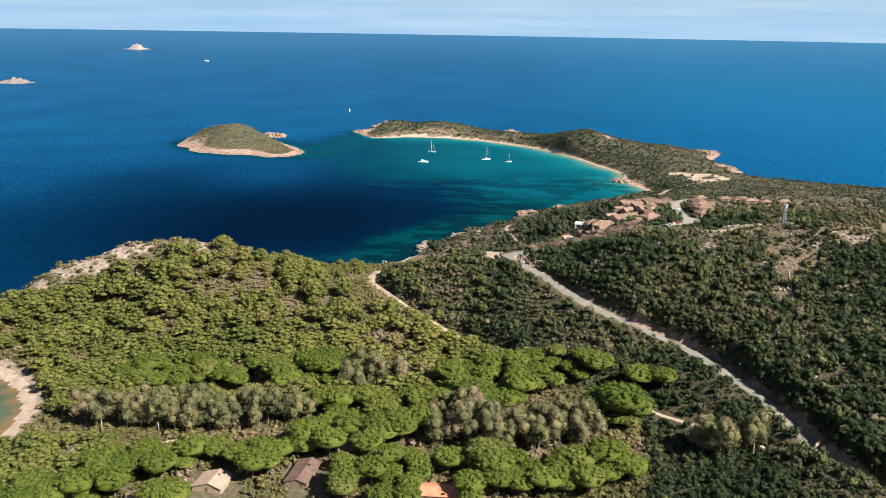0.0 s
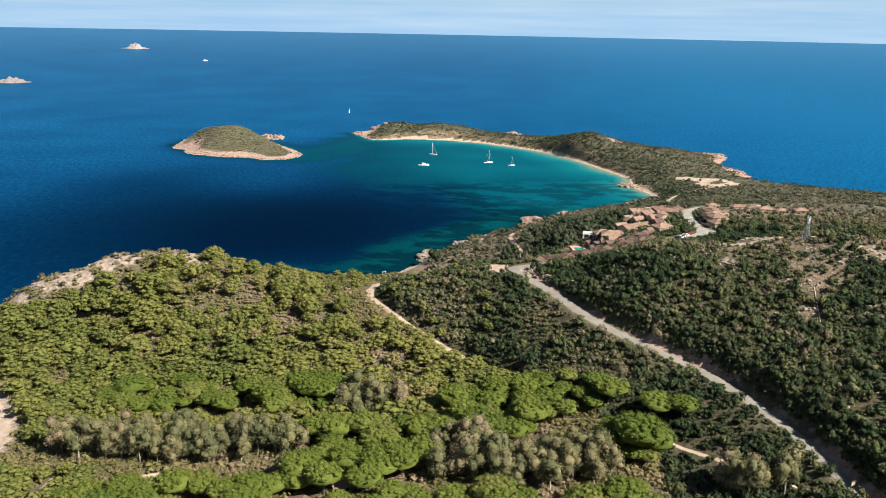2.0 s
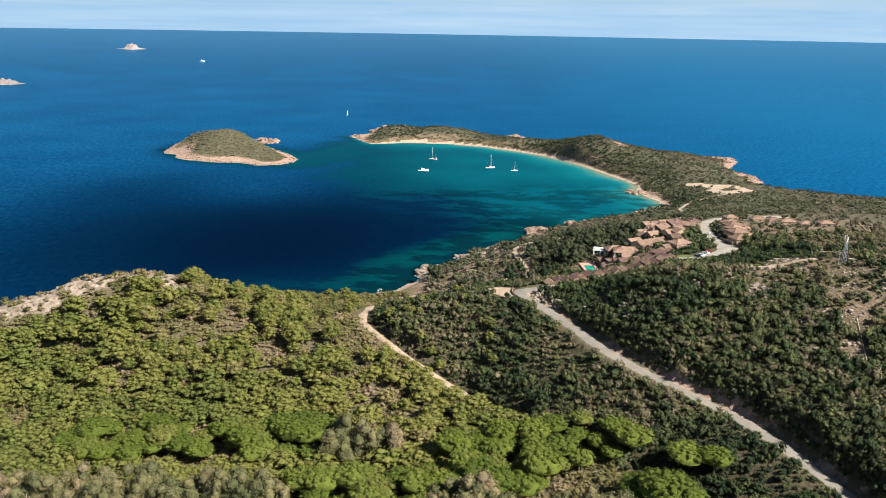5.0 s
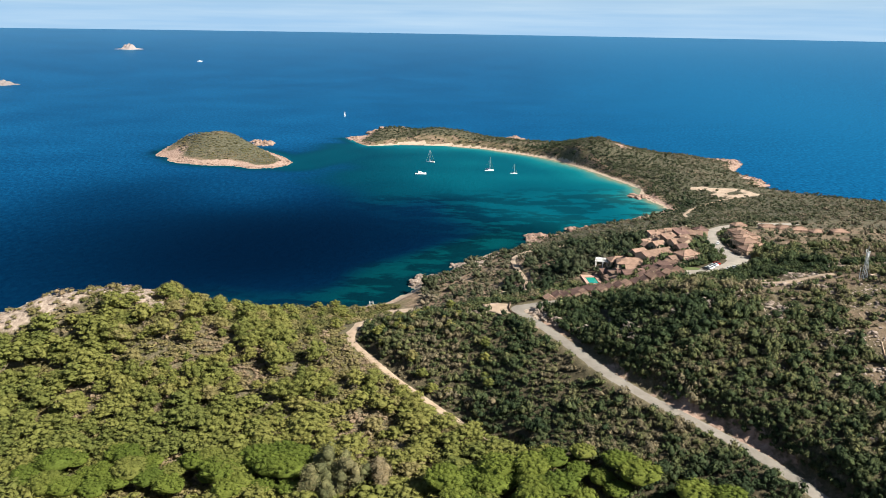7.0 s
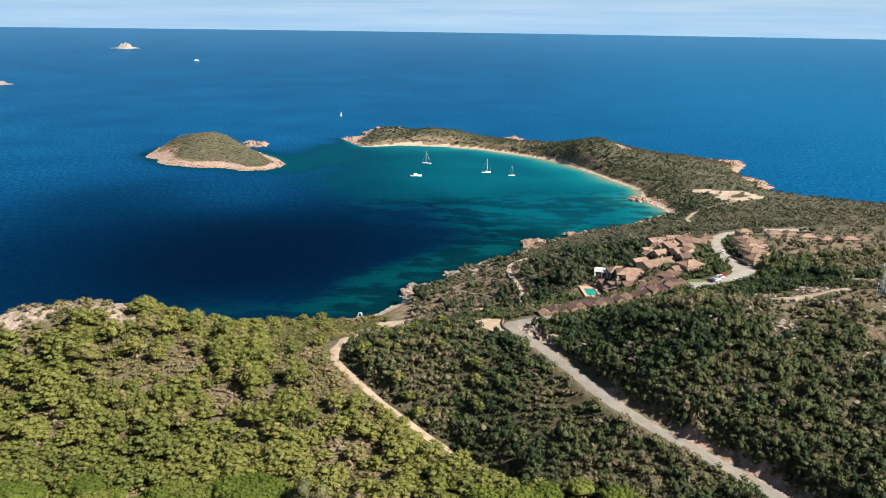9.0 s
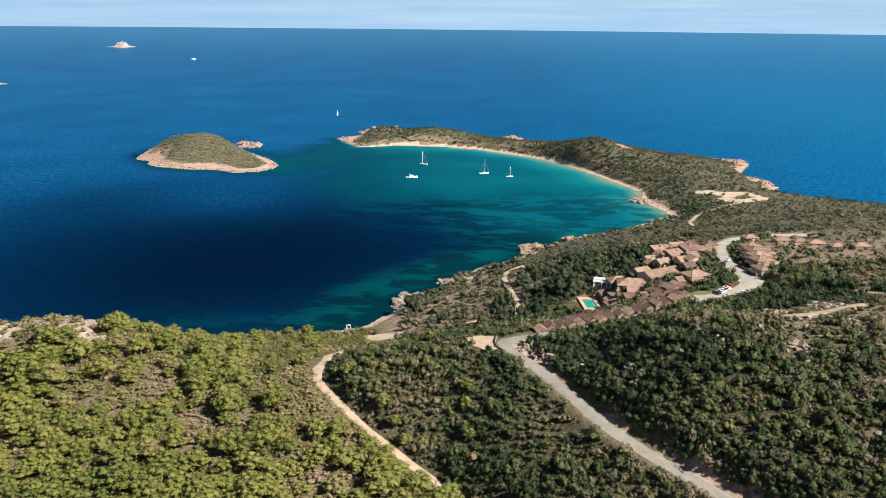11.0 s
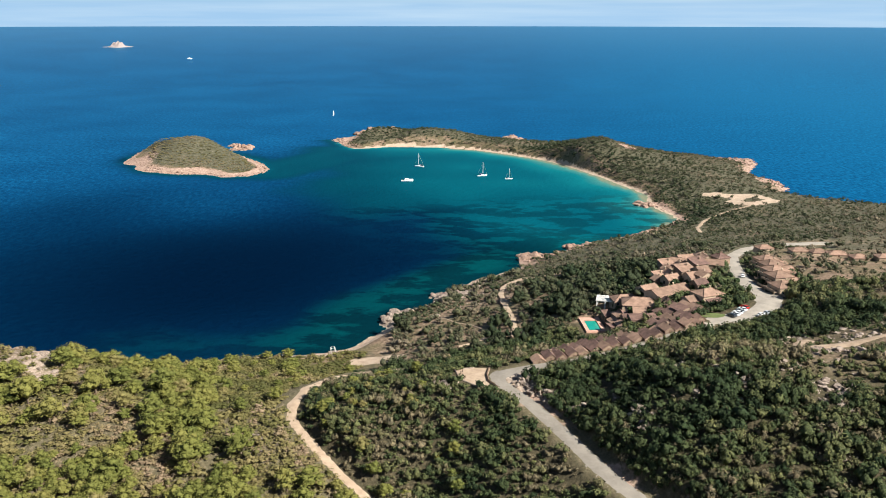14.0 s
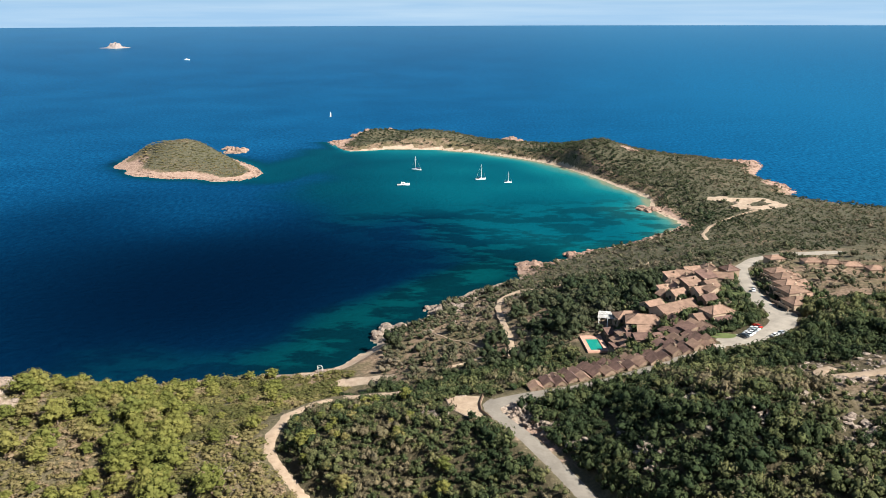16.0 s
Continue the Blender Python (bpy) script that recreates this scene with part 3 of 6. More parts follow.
def bay_clear(x, y):
    """Where the bed is bare sand, free of sea grass."""
    sand = np.clip(smooth(420, 290, np.hypot((x - 30) * 0.9, y - 1190)) + smooth(22, 6, line_gap(x, y, BEACH)) - 1.2 * smooth(1030, 930, y + 0.25 * (180 - x)), 0, 1)
    return sand - smooth(16, 5, line_gap(x, y, HILL_COAST[5:])) * smooth(800, 700, y)


sea_axis_x = axis((-4900, -1000, 150), (-1000, -420, 29), (-420, 440, 8), (440, 1000, 28), (1000, 4900, 150))
sea_axis_y = axis((-4800, -400, 200), (-400, 240, 40), (240, 520, 10), (520, 1500, 8), (1500, 2100, 40), (2100, 4990, 85))


def sea_sheet():
    gx, gy = np.meshgrid(sea_axis_x, sea_axis_y)
    nx, ny = len(sea_axis_x), len(sea_axis_y)
    gx, gy = gx.ravel(), gy.ravel()
    r = np.hypot(gx - SEA_EYE[0], gy - SEA_EYE[1])
    k = np.minimum(1, 4880 / np.maximum(r, 1))
    gx, gy = SEA_EYE[0] + (gx - SEA_EYE[0]) * k, SEA_EYE[1] + (gy - SEA_EYE[1]) * k
    i = (np.arange(ny - 1)[:, None] * nx + np.arange(nx - 1)[None, :]).ravel()
    me = solid_mesh("water", np.stack([gx, gy, sea_height(gx, gy)], 1), np.stack([i, i + 1, i + nx + 1, i + nx], 1), SEA, True)
    for key, values in (("shallow", bay_shallow), ("clear", bay_clear), ("meadow", near_sea_dark), ("pale", lambda x, y: smooth(0, 900, x)), ("murk", murk_amount), ("green", lambda x, y: smooth(110, 40, line_gap(x, y, HILL_COAST[5:])) * smooth(860, 760, y))):
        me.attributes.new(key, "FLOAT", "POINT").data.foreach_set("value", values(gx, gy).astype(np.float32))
    return new("water", me)


tagged(sea_sheet(), "blue sea turning turquoise over sand in the bay", "sea", kind="structure")


def ribbon(name, line, half, mat, label, category, lift=0.12, ragged=0.25):
    """A road or track laid along its line, with a slight crown and soft verges."""
    p = resample(line, 1.5)
    d = np.gradient(p[:, :2], axis=0)
    n = np.stack([-d[:, 1], d[:, 0]], 1) / np.linalg.norm(d, axis=1)[:, None]
    rng = np.random.default_rng(len(p))
    rows = []
    for k, s in enumerate((-1, -0.5, 0, 0.5, 1)):
        edge = np.convolve(rng.uniform(-1, 1, len(p) + 6), np.ones(7) / 3.5, "valid")
        w = half * s * (1 + (ragged * edge if abs(s) == 1 else 0))
        xy = p[:, :2] + n * np.reshape(w, (-1, 1))
        z = p[:, 2] + lift + (0.06 if s == 0 else 0) - (0.25 if abs(s) == 1 else 0)
        rows.append(np.c_[xy, z])
    v = np.concatenate(rows)
    m = len(p)
    f = np.concatenate([np.stack([np.arange(m - 1) + k * m, np.arange(m - 1) + (k + 1) * m, np.arange(1, m) + (k + 1) * m, np.arange(1, m) + k * m], 1)[:, ::-1] for k in range(4)])
    return tagged(new(name, solid_mesh(name, v, f, mat, True)), label, category, kind="structure")


def draped(points, lift=0.3):
    p = resample([(x, y, 0) for x, y in points], 3)
    p[:, 2] = height(p[:, 0], p[:, 1]) + lift
    for _ in range(2):
        p[1:-1, 2] = (p[:-2, 2] + p[1:-1, 2] + p[2:, 2]) / 3
    return [tuple(q) for q in p]


ribbon("road", ROAD, 3.8, ASPHALT, "worn grey asphalt road along the hillside", "road", ragged=0.06)
ribbon("road", STREET, 4.4, ASPHALT, "pale asphalt street and car park of the village", "road", 0.14, 0.06)
ribbon("road", LOT, 8.5, ASPHALT, "pale asphalt car park beside the street", "car park", 0.1, 0.08)
ribbon("path", TRAIL, 2.5, DIRT, "pale dirt trail through the scrub", "trail")
ribbon("path", LOW_TRAIL, 1.7, DIRT, "narrow dirt trail below the road", "trail")
PATH_LINES = []
for half, points, label in ((2.2, [(52, 547), (53, 574), (51, 601), (50, 632), (53, 655), (67, 663)], "dirt track down to the rocky shore"), (1.1, [(67, 663), (89, 655), (103, 652)], "thin dirt path along the coast"),
                     (1.2, [(116, 640), (128, 667), (147, 689)], "sandy path through coastal scrub"), (0.5, [(5, 620), (10, 616), (13, 608), (19, 602), (23, 593), (31, 588), (35, 578), (42, 567)], "faint dirt path over the headland"), (1.2, [(42, 567), (37, 555), (24, 553)], "dirt path down the headland"), (2.2, [(-147, 285), (-146, 292), (-145, 299)], "bare dirt clearing under the trees"), (1.6, [(-129, 287), (-122, 297), (-107, 301)], "dirt track among the eucalyptus"), (1.8, [(-40, 262), (-35, 269), (-29, 278), (-24, 279)], "pale dirt drive between villas"), (0.28, [(166, 378), (163, 366), (158.5, 348)], "narrow pale concrete drain down the hill"), (1.3, [(173, 526), (182, 518), (190, 511), (198, 508)], "pale footpath up from the car park"),
                     (1.6, [(208, 770), (216, 808), (232, 845), (254, 877), (275, 895), (298, 912)], "sandy track to the cape"), (2.0, [(148, 446), (139, 441), (140, 434), (150, 436), (158, 436), (174, 438)], "dirt track winding over the hilltop"),
                     (2.0, [(196, 477), (187, 466), (189, 456), (196, 444)], "wide dirt road by the mast")):
    ribbon("path", draped(points), half, DIRT, label, "path", 0.05)
    PATH_LINES.append((points, half))


# ---- plants ----
GOLD = (1 + 5 ** 0.5) / 2
ICO = np.array([(-1, GOLD, 0), (1, GOLD, 0), (-1, -GOLD, 0), (1, -GOLD, 0), (0, -1, GOLD), (0, 1, GOLD), (0, -1, -GOLD), (0, 1, -GOLD), (GOLD, 0, -1), (GOLD, 0, 1), (-GOLD, 0, -1), (-GOLD, 0, 1)]) / 1.902
ICO_FACES = np.array([(0, 11, 5), (0, 5, 1), (0, 1, 7), (0, 7, 10), (0, 10, 11), (1, 5, 9), (5, 11, 4), (11, 10, 2), (10, 7, 6), (7, 1, 8),
                      (3, 9, 4), (3, 4, 2), (3, 2, 6), (3, 6, 8), (3, 8, 9), (4, 9, 5), (2, 4, 11), (6, 2, 10), (8, 6, 7), (9, 8, 1)])


OCTA = np.array([(1, 0, 0), (-1, 0, 0), (0, 1, 0), (0, -1, 0), (0, 0, 1), (0, 0, -1)], float)
OCTA_FACES = np.array([(0, 2, 4), (2, 1, 4), (1, 3, 4), (3, 0, 4), (2, 0, 5), (1, 2, 5), (3, 1, 5), (0, 3, 5)])


def finer(v, f):
    """Splits every triangle of a round shape in four."""
    edges, verts, out = {}, [tuple(p) for p in v], []

    def middle(a, b):
        key = (min(a, b), max(a, b))
        if key not in edges:
            m = (np.array(verts[a]) + verts[b]) / 2
            verts.append(tuple(m / np.linalg.norm(m)))
            edges[key] = len(verts) - 1
        return edges[key]
    for a, b, c in f:
        ab, bc, ca = middle(a, b), middle(b, c), middle(c, a)
        out += [(a, ab, ca), (b, bc, ab), (c, ca, bc), (ab, bc, ca)]
    return np.array(verts), np.array(out)


BALL, BALL_FACES = finer(ICO, ICO_FACES)


def leaf_clumps(rng, blobs, count, size, lean=0.36, floor=-0.35):
    """Small leaf sprays over the skins of round clumps (centre, radii), each turned roughly outwards."""
    blobs = [(np.array(c, float), np.array(r, float)) for c, r in blobs]
    area = np.array([r[0] * r[1] + r[0] * r[2] for _, r in blobs])
    pick = rng.choice(len(blobs), count, p=area / area.sum())
    d = rng.normal(size=(count, 3))
    d /= np.linalg.norm(d, axis=1)[:, None]
    d[:, 2] = np.where(d[:, 2] < floor, -d[:, 2], d[:, 2])
    c, r = np.array([b[0] for b in blobs])[pick], np.array([b[1] for b in blobs])[pick]
    p = c + d * r * rng.uniform(0.85, 1.2, (count, 1))
    n = d / r + lean * rng.normal(size=(count, 3)) / r.mean(1)[:, None]
    n /= np.linalg.norm(n, axis=1)[:, None]
    u = np.cross(n, rng.normal(size=(count, 3)))
    u /= np.linalg.norm(u, axis=1)[:, None]
    w = np.cross(n, u)
    s = size * rng.uniform(0.6, 1.35, (count, 1))
    v = np.stack([p - u * s - w * s * 0.6, p + u * s - w * s * 0.6, p + w * s * 1.1 + u * s * rng.uniform(-0.7, 0.7, (count, 1))], 1).reshape(-1, 3)
    return v, 3 * np.arange(count)[:, None] + [0, 1, 2]


def cores(rng, blobs, shrink=0.8, shape=(ICO, ICO_FACES)):
    vs, fs = [], []
    for k, (c, r) in enumerate(blobs):
        vs.append(shape[0] * np.array(r) * shrink * rng.uniform(0.85, 1.12, (len(shape[0]), 1)) + np.array(c))
        fs.append(shape[1] + k * len(shape[0]))
    return np.concatenate(vs), np.concatenate(fs)


def merged(*shapes):
    base, vs, fs = 0, [], []
    for v, f in shapes:
        vs.append(v)
        fs.append(f + base)
        base += len(v)
    return np.concatenate(vs), np.concatenate(fs)


def bush_shape(seed, leaves, size, core=True, lobes=3):
    """A bush of leaf sprays over a core: round, plain (coarser) or slight (smaller)."""
    rng = np.random.default_rng(seed)
    blobs = []
    for k in range(lobes):
        r, a, o = rng.uniform(0.34, 0.62), 6.283 * k / lobes + rng.uniform(-0.7, 0.7), rng.uniform(0.15, 0.6)
        blobs.append(((o * math.cos(a), o * math.sin(a), rng.uniform(0.3, 0.72)), (r, r * rng.uniform(0.8, 1.2), r * rng.uniform(0.7, 1.0))))
    leaf = leaf_clumps(rng, blobs, leaves, size, 0.36 if core is True else 0.2)
    return merged(leaf, cores(rng, blobs, 0.86) if core is True else cores(rng, blobs, 0.84 if core == "plain" else 0.72, (OCTA, OCTA_FACES)))


def pine_shape(seed, leaves, size, core=True):
    """An Aleppo pine's crown, 1 m to a unit of height: lumpy, narrowing upwards."""
    rng = np.random.default_rng(seed)
    blobs = [((0, 0, 0.5), (0.36, 0.36, 0.34))]
    for k in range(11):
        up = -0.35 + 1.3 * k / 10
        a, flat = 2.4 * k + rng.uniform(-0.5, 0.5), math.sqrt(max(0.02, 1 - min(1, up) ** 2))
        r = rng.uniform(0.11, 0.19)
        blobs.append(((0.34 * flat * math.cos(a), 0.34 * flat * math.sin(a), 0.52 + 0.34 * min(1, up)), (r * 1.15, r * 1.15, r * 0.7)))
    leaf = leaf_clumps(rng, blobs, leaves, size, 0.4)
    return merged(leaf, cores(rng, blobs, 0.9, (OCTA, OCTA_FACES))) if core else leaf


def stone_pine_shape(seed, leaves, size):
    """An umbrella pine's crown: a broad dome of many tufts on a flat underside; radius 1."""
    rng = np.random.default_rng(seed)
    dome, tufts = [((0, 0, 0.1), (0.93, 0.93, 0.46))], []
    for k in range(34):
        a, r = 2.4 * k + rng.uniform(-0.5, 0.5), 0.92 * math.sqrt((k + rng.uniform(0, 1)) / 34)
        w = rng.uniform(0.14, 0.25)
        tufts.append(((r * math.cos(a), r * math.sin(a), 0.1 + 0.44 * math.sqrt(max(0, 1 - r * r))), (w, w * rng.uniform(0.8, 1.2), w * rng.uniform(0.5, 0.75))))
    ball = cores(rng, dome, 0.97, (BALL, BALL_FACES))
    return merged(leaf_clumps(rng, dome + tufts, leaves, size, 0.3, -0.15), ball, cores(rng, tufts, 0.9, (OCTA, OCTA_FACES)))


def eucalyptus_shape(seed, leaves, size):
    """Loose, ragged crown in tall hanging bunches; 1 unit high."""
    rng = np.random.default_rng(seed)
    blobs = []
    for k in range(10):
        a, h = rng.uniform(0, 6.283), rng.uniform(0.32, 0.88)
        r = rng.uniform(0.08, 0.3) * (1.15 - 0.6 * h)
        blobs.append(((r * math.cos(a), r * math.sin(a), h), (rng.uniform(0.11, 0.18), rng.uniform(0.11, 0.18), rng.uniform(0.11, 0.2))))
    return merged(leaf_clumps(rng, blobs, leaves, size, 0.45, -0.9), cores(rng, blobs, 0.82))


def trunk_shape(seed, tall, thick, limbs=5, reach=0.25, bend=0.05):
    """A tapered, slightly bent trunk with limbs, tall in metres."""
    rng = np.random.default_rng(seed)

    def tube(points, radii, sides=7):
        vs, fs = [], []
        for p, r in zip(points, radii):
            a = np.arange(sides) * 2 * math.pi / sides
            vs.append(np.stack([p[0] + r * np.cos(a), p[1] + r * np.sin(a), np.full(sides, p[2])], 1))
        for k in range(len(points) - 1):
            for s in range(sides):
                a, b = k * sides + s, k * sides + (s + 1) % sides
                fs += [(a, b, b + sides), (a, b + sides, a + sides)]
        return np.concatenate(vs), np.array(fs)
    lean = rng.uniform(-bend, bend, 2) * tall
    line = [np.array([lean[0] * t * t, lean[1] * t * t, tall * t - 0.6 * (t == 0)]) for t in (0, 0.25, 0.5, 0.75, 1.0)]
    shapes = [tube(line, [thick * k for k in (1.25, 0.95, 0.8, 0.6, 0.3)])]
    for k in range(limbs):
        a, t = rng.uniform(0, 6.283), rng.uniform(0.5, 0.9)
        base = np.array([lean[0] * t * t, lean[1] * t * t, tall * t])
        tip = base + tall * np.array([reach * math.cos(a), reach * math.sin(a), rng.uniform(0.1, 0.22)])
        shapes.append(tube([base, (base + tip) / 2 + [0, 0, 0.02 * tall], tip], [thick * 0.4, thick * 0.28, thick * 0.1], 5))
    return merged(*shapes)


def scattered(name, shapes, spots, wide, tall, tint, mat, label, category, shade=True):
    """Many plants that nobody could count, joined into one mesh."""
    rng = np.random.default_rng(len(spots))
    kind, turn = rng.integers(0, len(shapes), len(spots)), rng.uniform(0, 6.283, len(spots))
    vs, fs, ts, base = [], [], [], 0
    for k, (v, f) in enumerate(shapes):
        at = np.where(kind == k)[0]
        c, s = np.cos(turn[at])[:, None], np.sin(turn[at])[:, None]
        x, y = v[None, :, 0] * wide[at][:, None], v[None, :, 1] * wide[at][:, None]
        p = np.stack([c * x - s * y + spots[at, 0][:, None], s * x + c * y + spots[at, 1][:, None], v[None, :, 2] * tall[at][:, None] + spots[at, 2][:, None]], 2)
        vs.append(p.reshape(-1, 3))
        fs.append((f[None] + (np.arange(len(at)) * len(v))[:, None, None]).reshape(-1, 3) + base)
        ts.append(np.repeat(tint[at], len(v)))
        base += len(at) * len(v)
    me = solid_mesh(name, np.concatenate(vs), np.concatenate(fs), mat, shade)
    me.attributes.new("tint", "FLOAT", "POINT").data.foreach_set("value", np.concatenate(ts).astype(np.float32))
    return tagged(new(name, me), label, category, kind="stuff")


def jittered(x0, x1, y0, y1, step, seed):
    rng = np.random.default_rng(seed)
    gx, gy = np.meshgrid(np.arange(x0, x1, step), np.arange(y0, y1, step))
    gx, gy = gx.ravel() + rng.uniform(-0.48, 0.48, gx.size) * step, gy.ravel() + rng.uniform(-0.48, 0.48, gy.size) * step
    return gx, gy, rng


HOUSE_SPOTS = []     # x, y, radius kept free of plants


def open_ground(x, y, gap=1.0):
    """True where plants can stand: off roads, tracks, sand, terraces and houses."""
    ok = (line_gap(x, y, ROAD_LINE) > 5.5 + gap) & (line_gap(x, y, STREET_LINE) > 4.6 + gap) & (line_gap(x, y, TRAIL_LINE) > 2.9 + gap + 2.5 * (y > 468) + 3.5 * (y > 482)) & (line_gap(x, y, LOW_LINE) > 3.2 + gap)
    ok &= (line_gap(x, y, LOT_LINE) > 8.2 + gap) & (sand_amount(x, y) < 0.3)
    for cx, cy, level_, r in TERRACES[:2]:
        ok &= np.hypot(x - cx, y - cy) > r + gap
    for points, half in PATH_LINES:
        ok &= line_gap(x, y, points) > half + gap + 0.6
    ok &= (x > -0.57 * y - 22) & (x < 0.57 * y + 30)
    for cx, cy, r in HOUSE_SPOTS:
        ok &= np.hypot(x - cx, y - cy) > r + gap
    return ok


def zone(x, y, ellipses):
    return np.max([1.2 - np.hypot((x - cx) / rx, (y - cy) / ry) for cx, cy, rx, ry in ellipses], 0)


STONE_PINE_ZONE = [(42, 341, 40, 13), (-22, 325, 46, 9), (-32, 299, 28, 14), (72, 300, 10, 13), (20, 322, 30, 8), (-70, 276, 66, 13), (12, 262, 60, 14), (-120, 255, 40, 12), (-108, 362, 46, 13), (-66, 358, 22, 12)]
EUCALYPTUS_ZONE = [(-105, 318, 50, 9), (36, 292, 27, 12), (-33, 351, 15, 6), (4, 303, 14, 12), (108, 272, 14, 8)]


def thing(name, x, y, z, label, category, group="", turn=0.0):
    ob = new(name)
    ob.empty_display_size = 0.5
    ob.matrix_world = pose(x, y, z, 0, 0, turn)
    return tagged(ob, label, category, group)


def shape_part(name, shape, mat, parent, label="", tint=None):
    me = solid_mesh(name, shape[0], shape[1], mat, True)
    if tint is not None:
        me.attributes.new("single", "FLOAT", "POINT").data.foreach_set("value", np.ones(len(shape[0]), np.float32))
        me.attributes.new("tint", "FLOAT", "POINT").data.foreach_set("value", np.full(len(shape[0]), tint, np.float32))
    ob = new(name, me)
    ob.parent = parent
    return tagged(ob, label) if label else ob


def tree_kind(name, trunks, crowns, bark, leaves, label, category, group, tint):
    """One standing model for each pair of trunk and crown, to be copied."""
    models = []
    for t, c in zip(trunks, crowns):
        ob = thing(name, 0, 0, -400, label, category, group)
        shape_part("trunk", t, bark, ob)
        shape_part("crown", c, leaves, ob, tint=tint)
        models.append(ob)
    return models


def planted(models, spots, sizes, rng):
    """Sets the models out; the first few are moved to their own place, the rest are copies."""
    for k, ((x, y, z), s) in enumerate(zip(spots, sizes)):
        m = pose(x, y, z, rng.uniform(-3, 3), rng.uniform(-3, 3), rng.uniform(0, 360)) @ Matrix.Diagonal((s, s, s * rng.uniform(0.88, 1.12), 1))
        if k < len(models):
            models[k].matrix_basis = m
        else:
            src = models[k % len(models)]
            ob = copy_thing(src, Matrix())
            ob.matrix_basis = m


def scaled(shape, k):
    return shape[0] * np.array(k), shape[1]


def moved(shape, by):
    return shape[0] + np.array(by), shape[1]


def heights(x, y):
    return np.stack([x, y, height(x, y)], 1)


MEADOW = [(205, 560, 26, 40), (230, 590, 30, 25), (255, 590, 60, 70), (300, 660, 60, 50)]


def grow_plants():
    # umbrella pines over the low ground
    x, y, rng = jittered(-170, 95, 238, 380, 7.9, 3)
    keep = (zone(x, y, STONE_PINE_ZONE) > 0.2) & open_ground(x, y, 1.5) & (zone(x, y, EUCALYPTUS_ZONE) < 0.62) & (x < trail_x(y) + 10)
    x, y = np.r_[x[keep], 72, 84, 93], np.r_[y[keep], 298, 322, 318]
    models = tree_kind("umbrella_pine", [trunk_shape(k, 7.6, 0.32, 6, 0.4) for k in range(4)],
                       [moved(scaled(stone_pine_shape(20 + k, 1450, 0.029), (6.9, 6.9, 6.2)), (0, 0, 6.6)) for k in range(4)],
                       BARK, STONE_PINE, "umbrella pine with a broad bright green dome on a bare trunk", "tree", "umbrella pines in the wood", 0.3)
    size = rng.uniform(0.6, 1.12, len(x))
    size[-3:] = 1.5, 1.05, 0.9
    planted(models, heights(x, y), size, rng)
    # eucalyptus
    x, y, rng = jittered(-170, 125, 255, 362, 5.5, 5)
    keep = (zone(x, y, EUCALYPTUS_ZONE) > 0.2) & open_ground(x, y, 1.0)
    models = tree_kind("eucalyptus", [trunk_shape(30 + k, 9.5, 0.25, 7, 0.22) for k in range(4)], [scaled(eucalyptus_shape(40 + k, 1100, 0.018), (16, 16, 14.5)) for k in range(4)],
                       PALE_BARK, EUCALYPT, "tall grey-green eucalyptus with a ragged crown and pale trunk", "tree", "eucalyptus trees in the wood", 0.2)
    planted(models, heights(x[keep], y[keep]), rng.uniform(0.8, 1.2, keep.sum()), rng)
    # Aleppo pines on the left hill
    x, y, rng = jittered(-290, 60, 250, 572, 4.8, 7)
    west = (x < trail_x(y) - 2.5) & ((y > 333 + 0.06 * (x + 60)) | ((x < -128) & (y < 302))) & (coast_distance(x, y)[0] > 5)
    dense = np.interp(y, [330, 395, 410, 450, 480, 540, 560], [1.2, 1.05, 0.7, 0.42, 0.28, 0.3, 0.15]) * (1 - smooth(30, 12, np.hypot((x + 42) / 1.3, y - 437)) * 0.85)
    dense = dense * (1 - 0.95 * (rock_amount(x, y) > 0.35)) * (0.85 + 0.75 * wobble(x, y, 24, 31) + 0.35 * wobble(x, y, 9, 32))
    dense = dense * (1 + 1.1 * smooth(-72, -110, x) * smooth(405, 440, y))
    east = (x > trail_x(y)) & (x < trail_x(y) + 48) & (y > 405) & (y < 512) & (x < road_x(y) - 8)
    chance = np.where(west, dense, np.where(east, 0.2 + 0.24 * wobble(x, y, 18, 33), 0))
    chance = chance * (1 - (zone(x, y, STONE_PINE_ZONE + EUCALYPTUS_ZONE) > 0.25) * (y < 380))
    keep = (rng.uniform(0, 1, len(x)) < chance) & (line_gap(x, y, CLIFF) > 27) & open_ground(x, y, 0.8) & (line_gap(x, y, TRAIL_LINE) > 4.5)
    step = np.linspace(0, 1, 22)
    x, y = np.r_[x[keep], -131 + 42 * step + 2.5 * np.sin(11 * step)], np.r_[y[keep], 489 + 24 * step + 3 * np.cos(17 * step)]
    p, tall = heights(x, y), (3.6 + 7.4 * rng.beta(1.4, 2.2, len(x))) * np.where(np.arange(len(x)) < keep.sum(), np.interp(y, [380, 440, 475, 500, 540], [1.05, 1.2, 1.2, 1.0, 0.75]) * np.where(x > trail_x(y), 0.55, 1.0), 0.85)
    own = (y > 402) & (x > -150) & (y < 520)
    order = np.where(own)[0][:300]
    own = np.zeros(len(x), bool)
    own[order] = True
    models = tree_kind("pine", [trunk_shape(50 + k, 0.75, 0.03, 5, 0.22) for k in range(6)], [pine_shape(60 + k, 620, 0.027) for k in range(6)],
                       BARK, PINE, "yellow-green Aleppo pine with a lumpy rounded crown", "tree", "pines on the hillside", 0.1)
    planted(models, p[own], tall[own], rng)
    rest = ~own
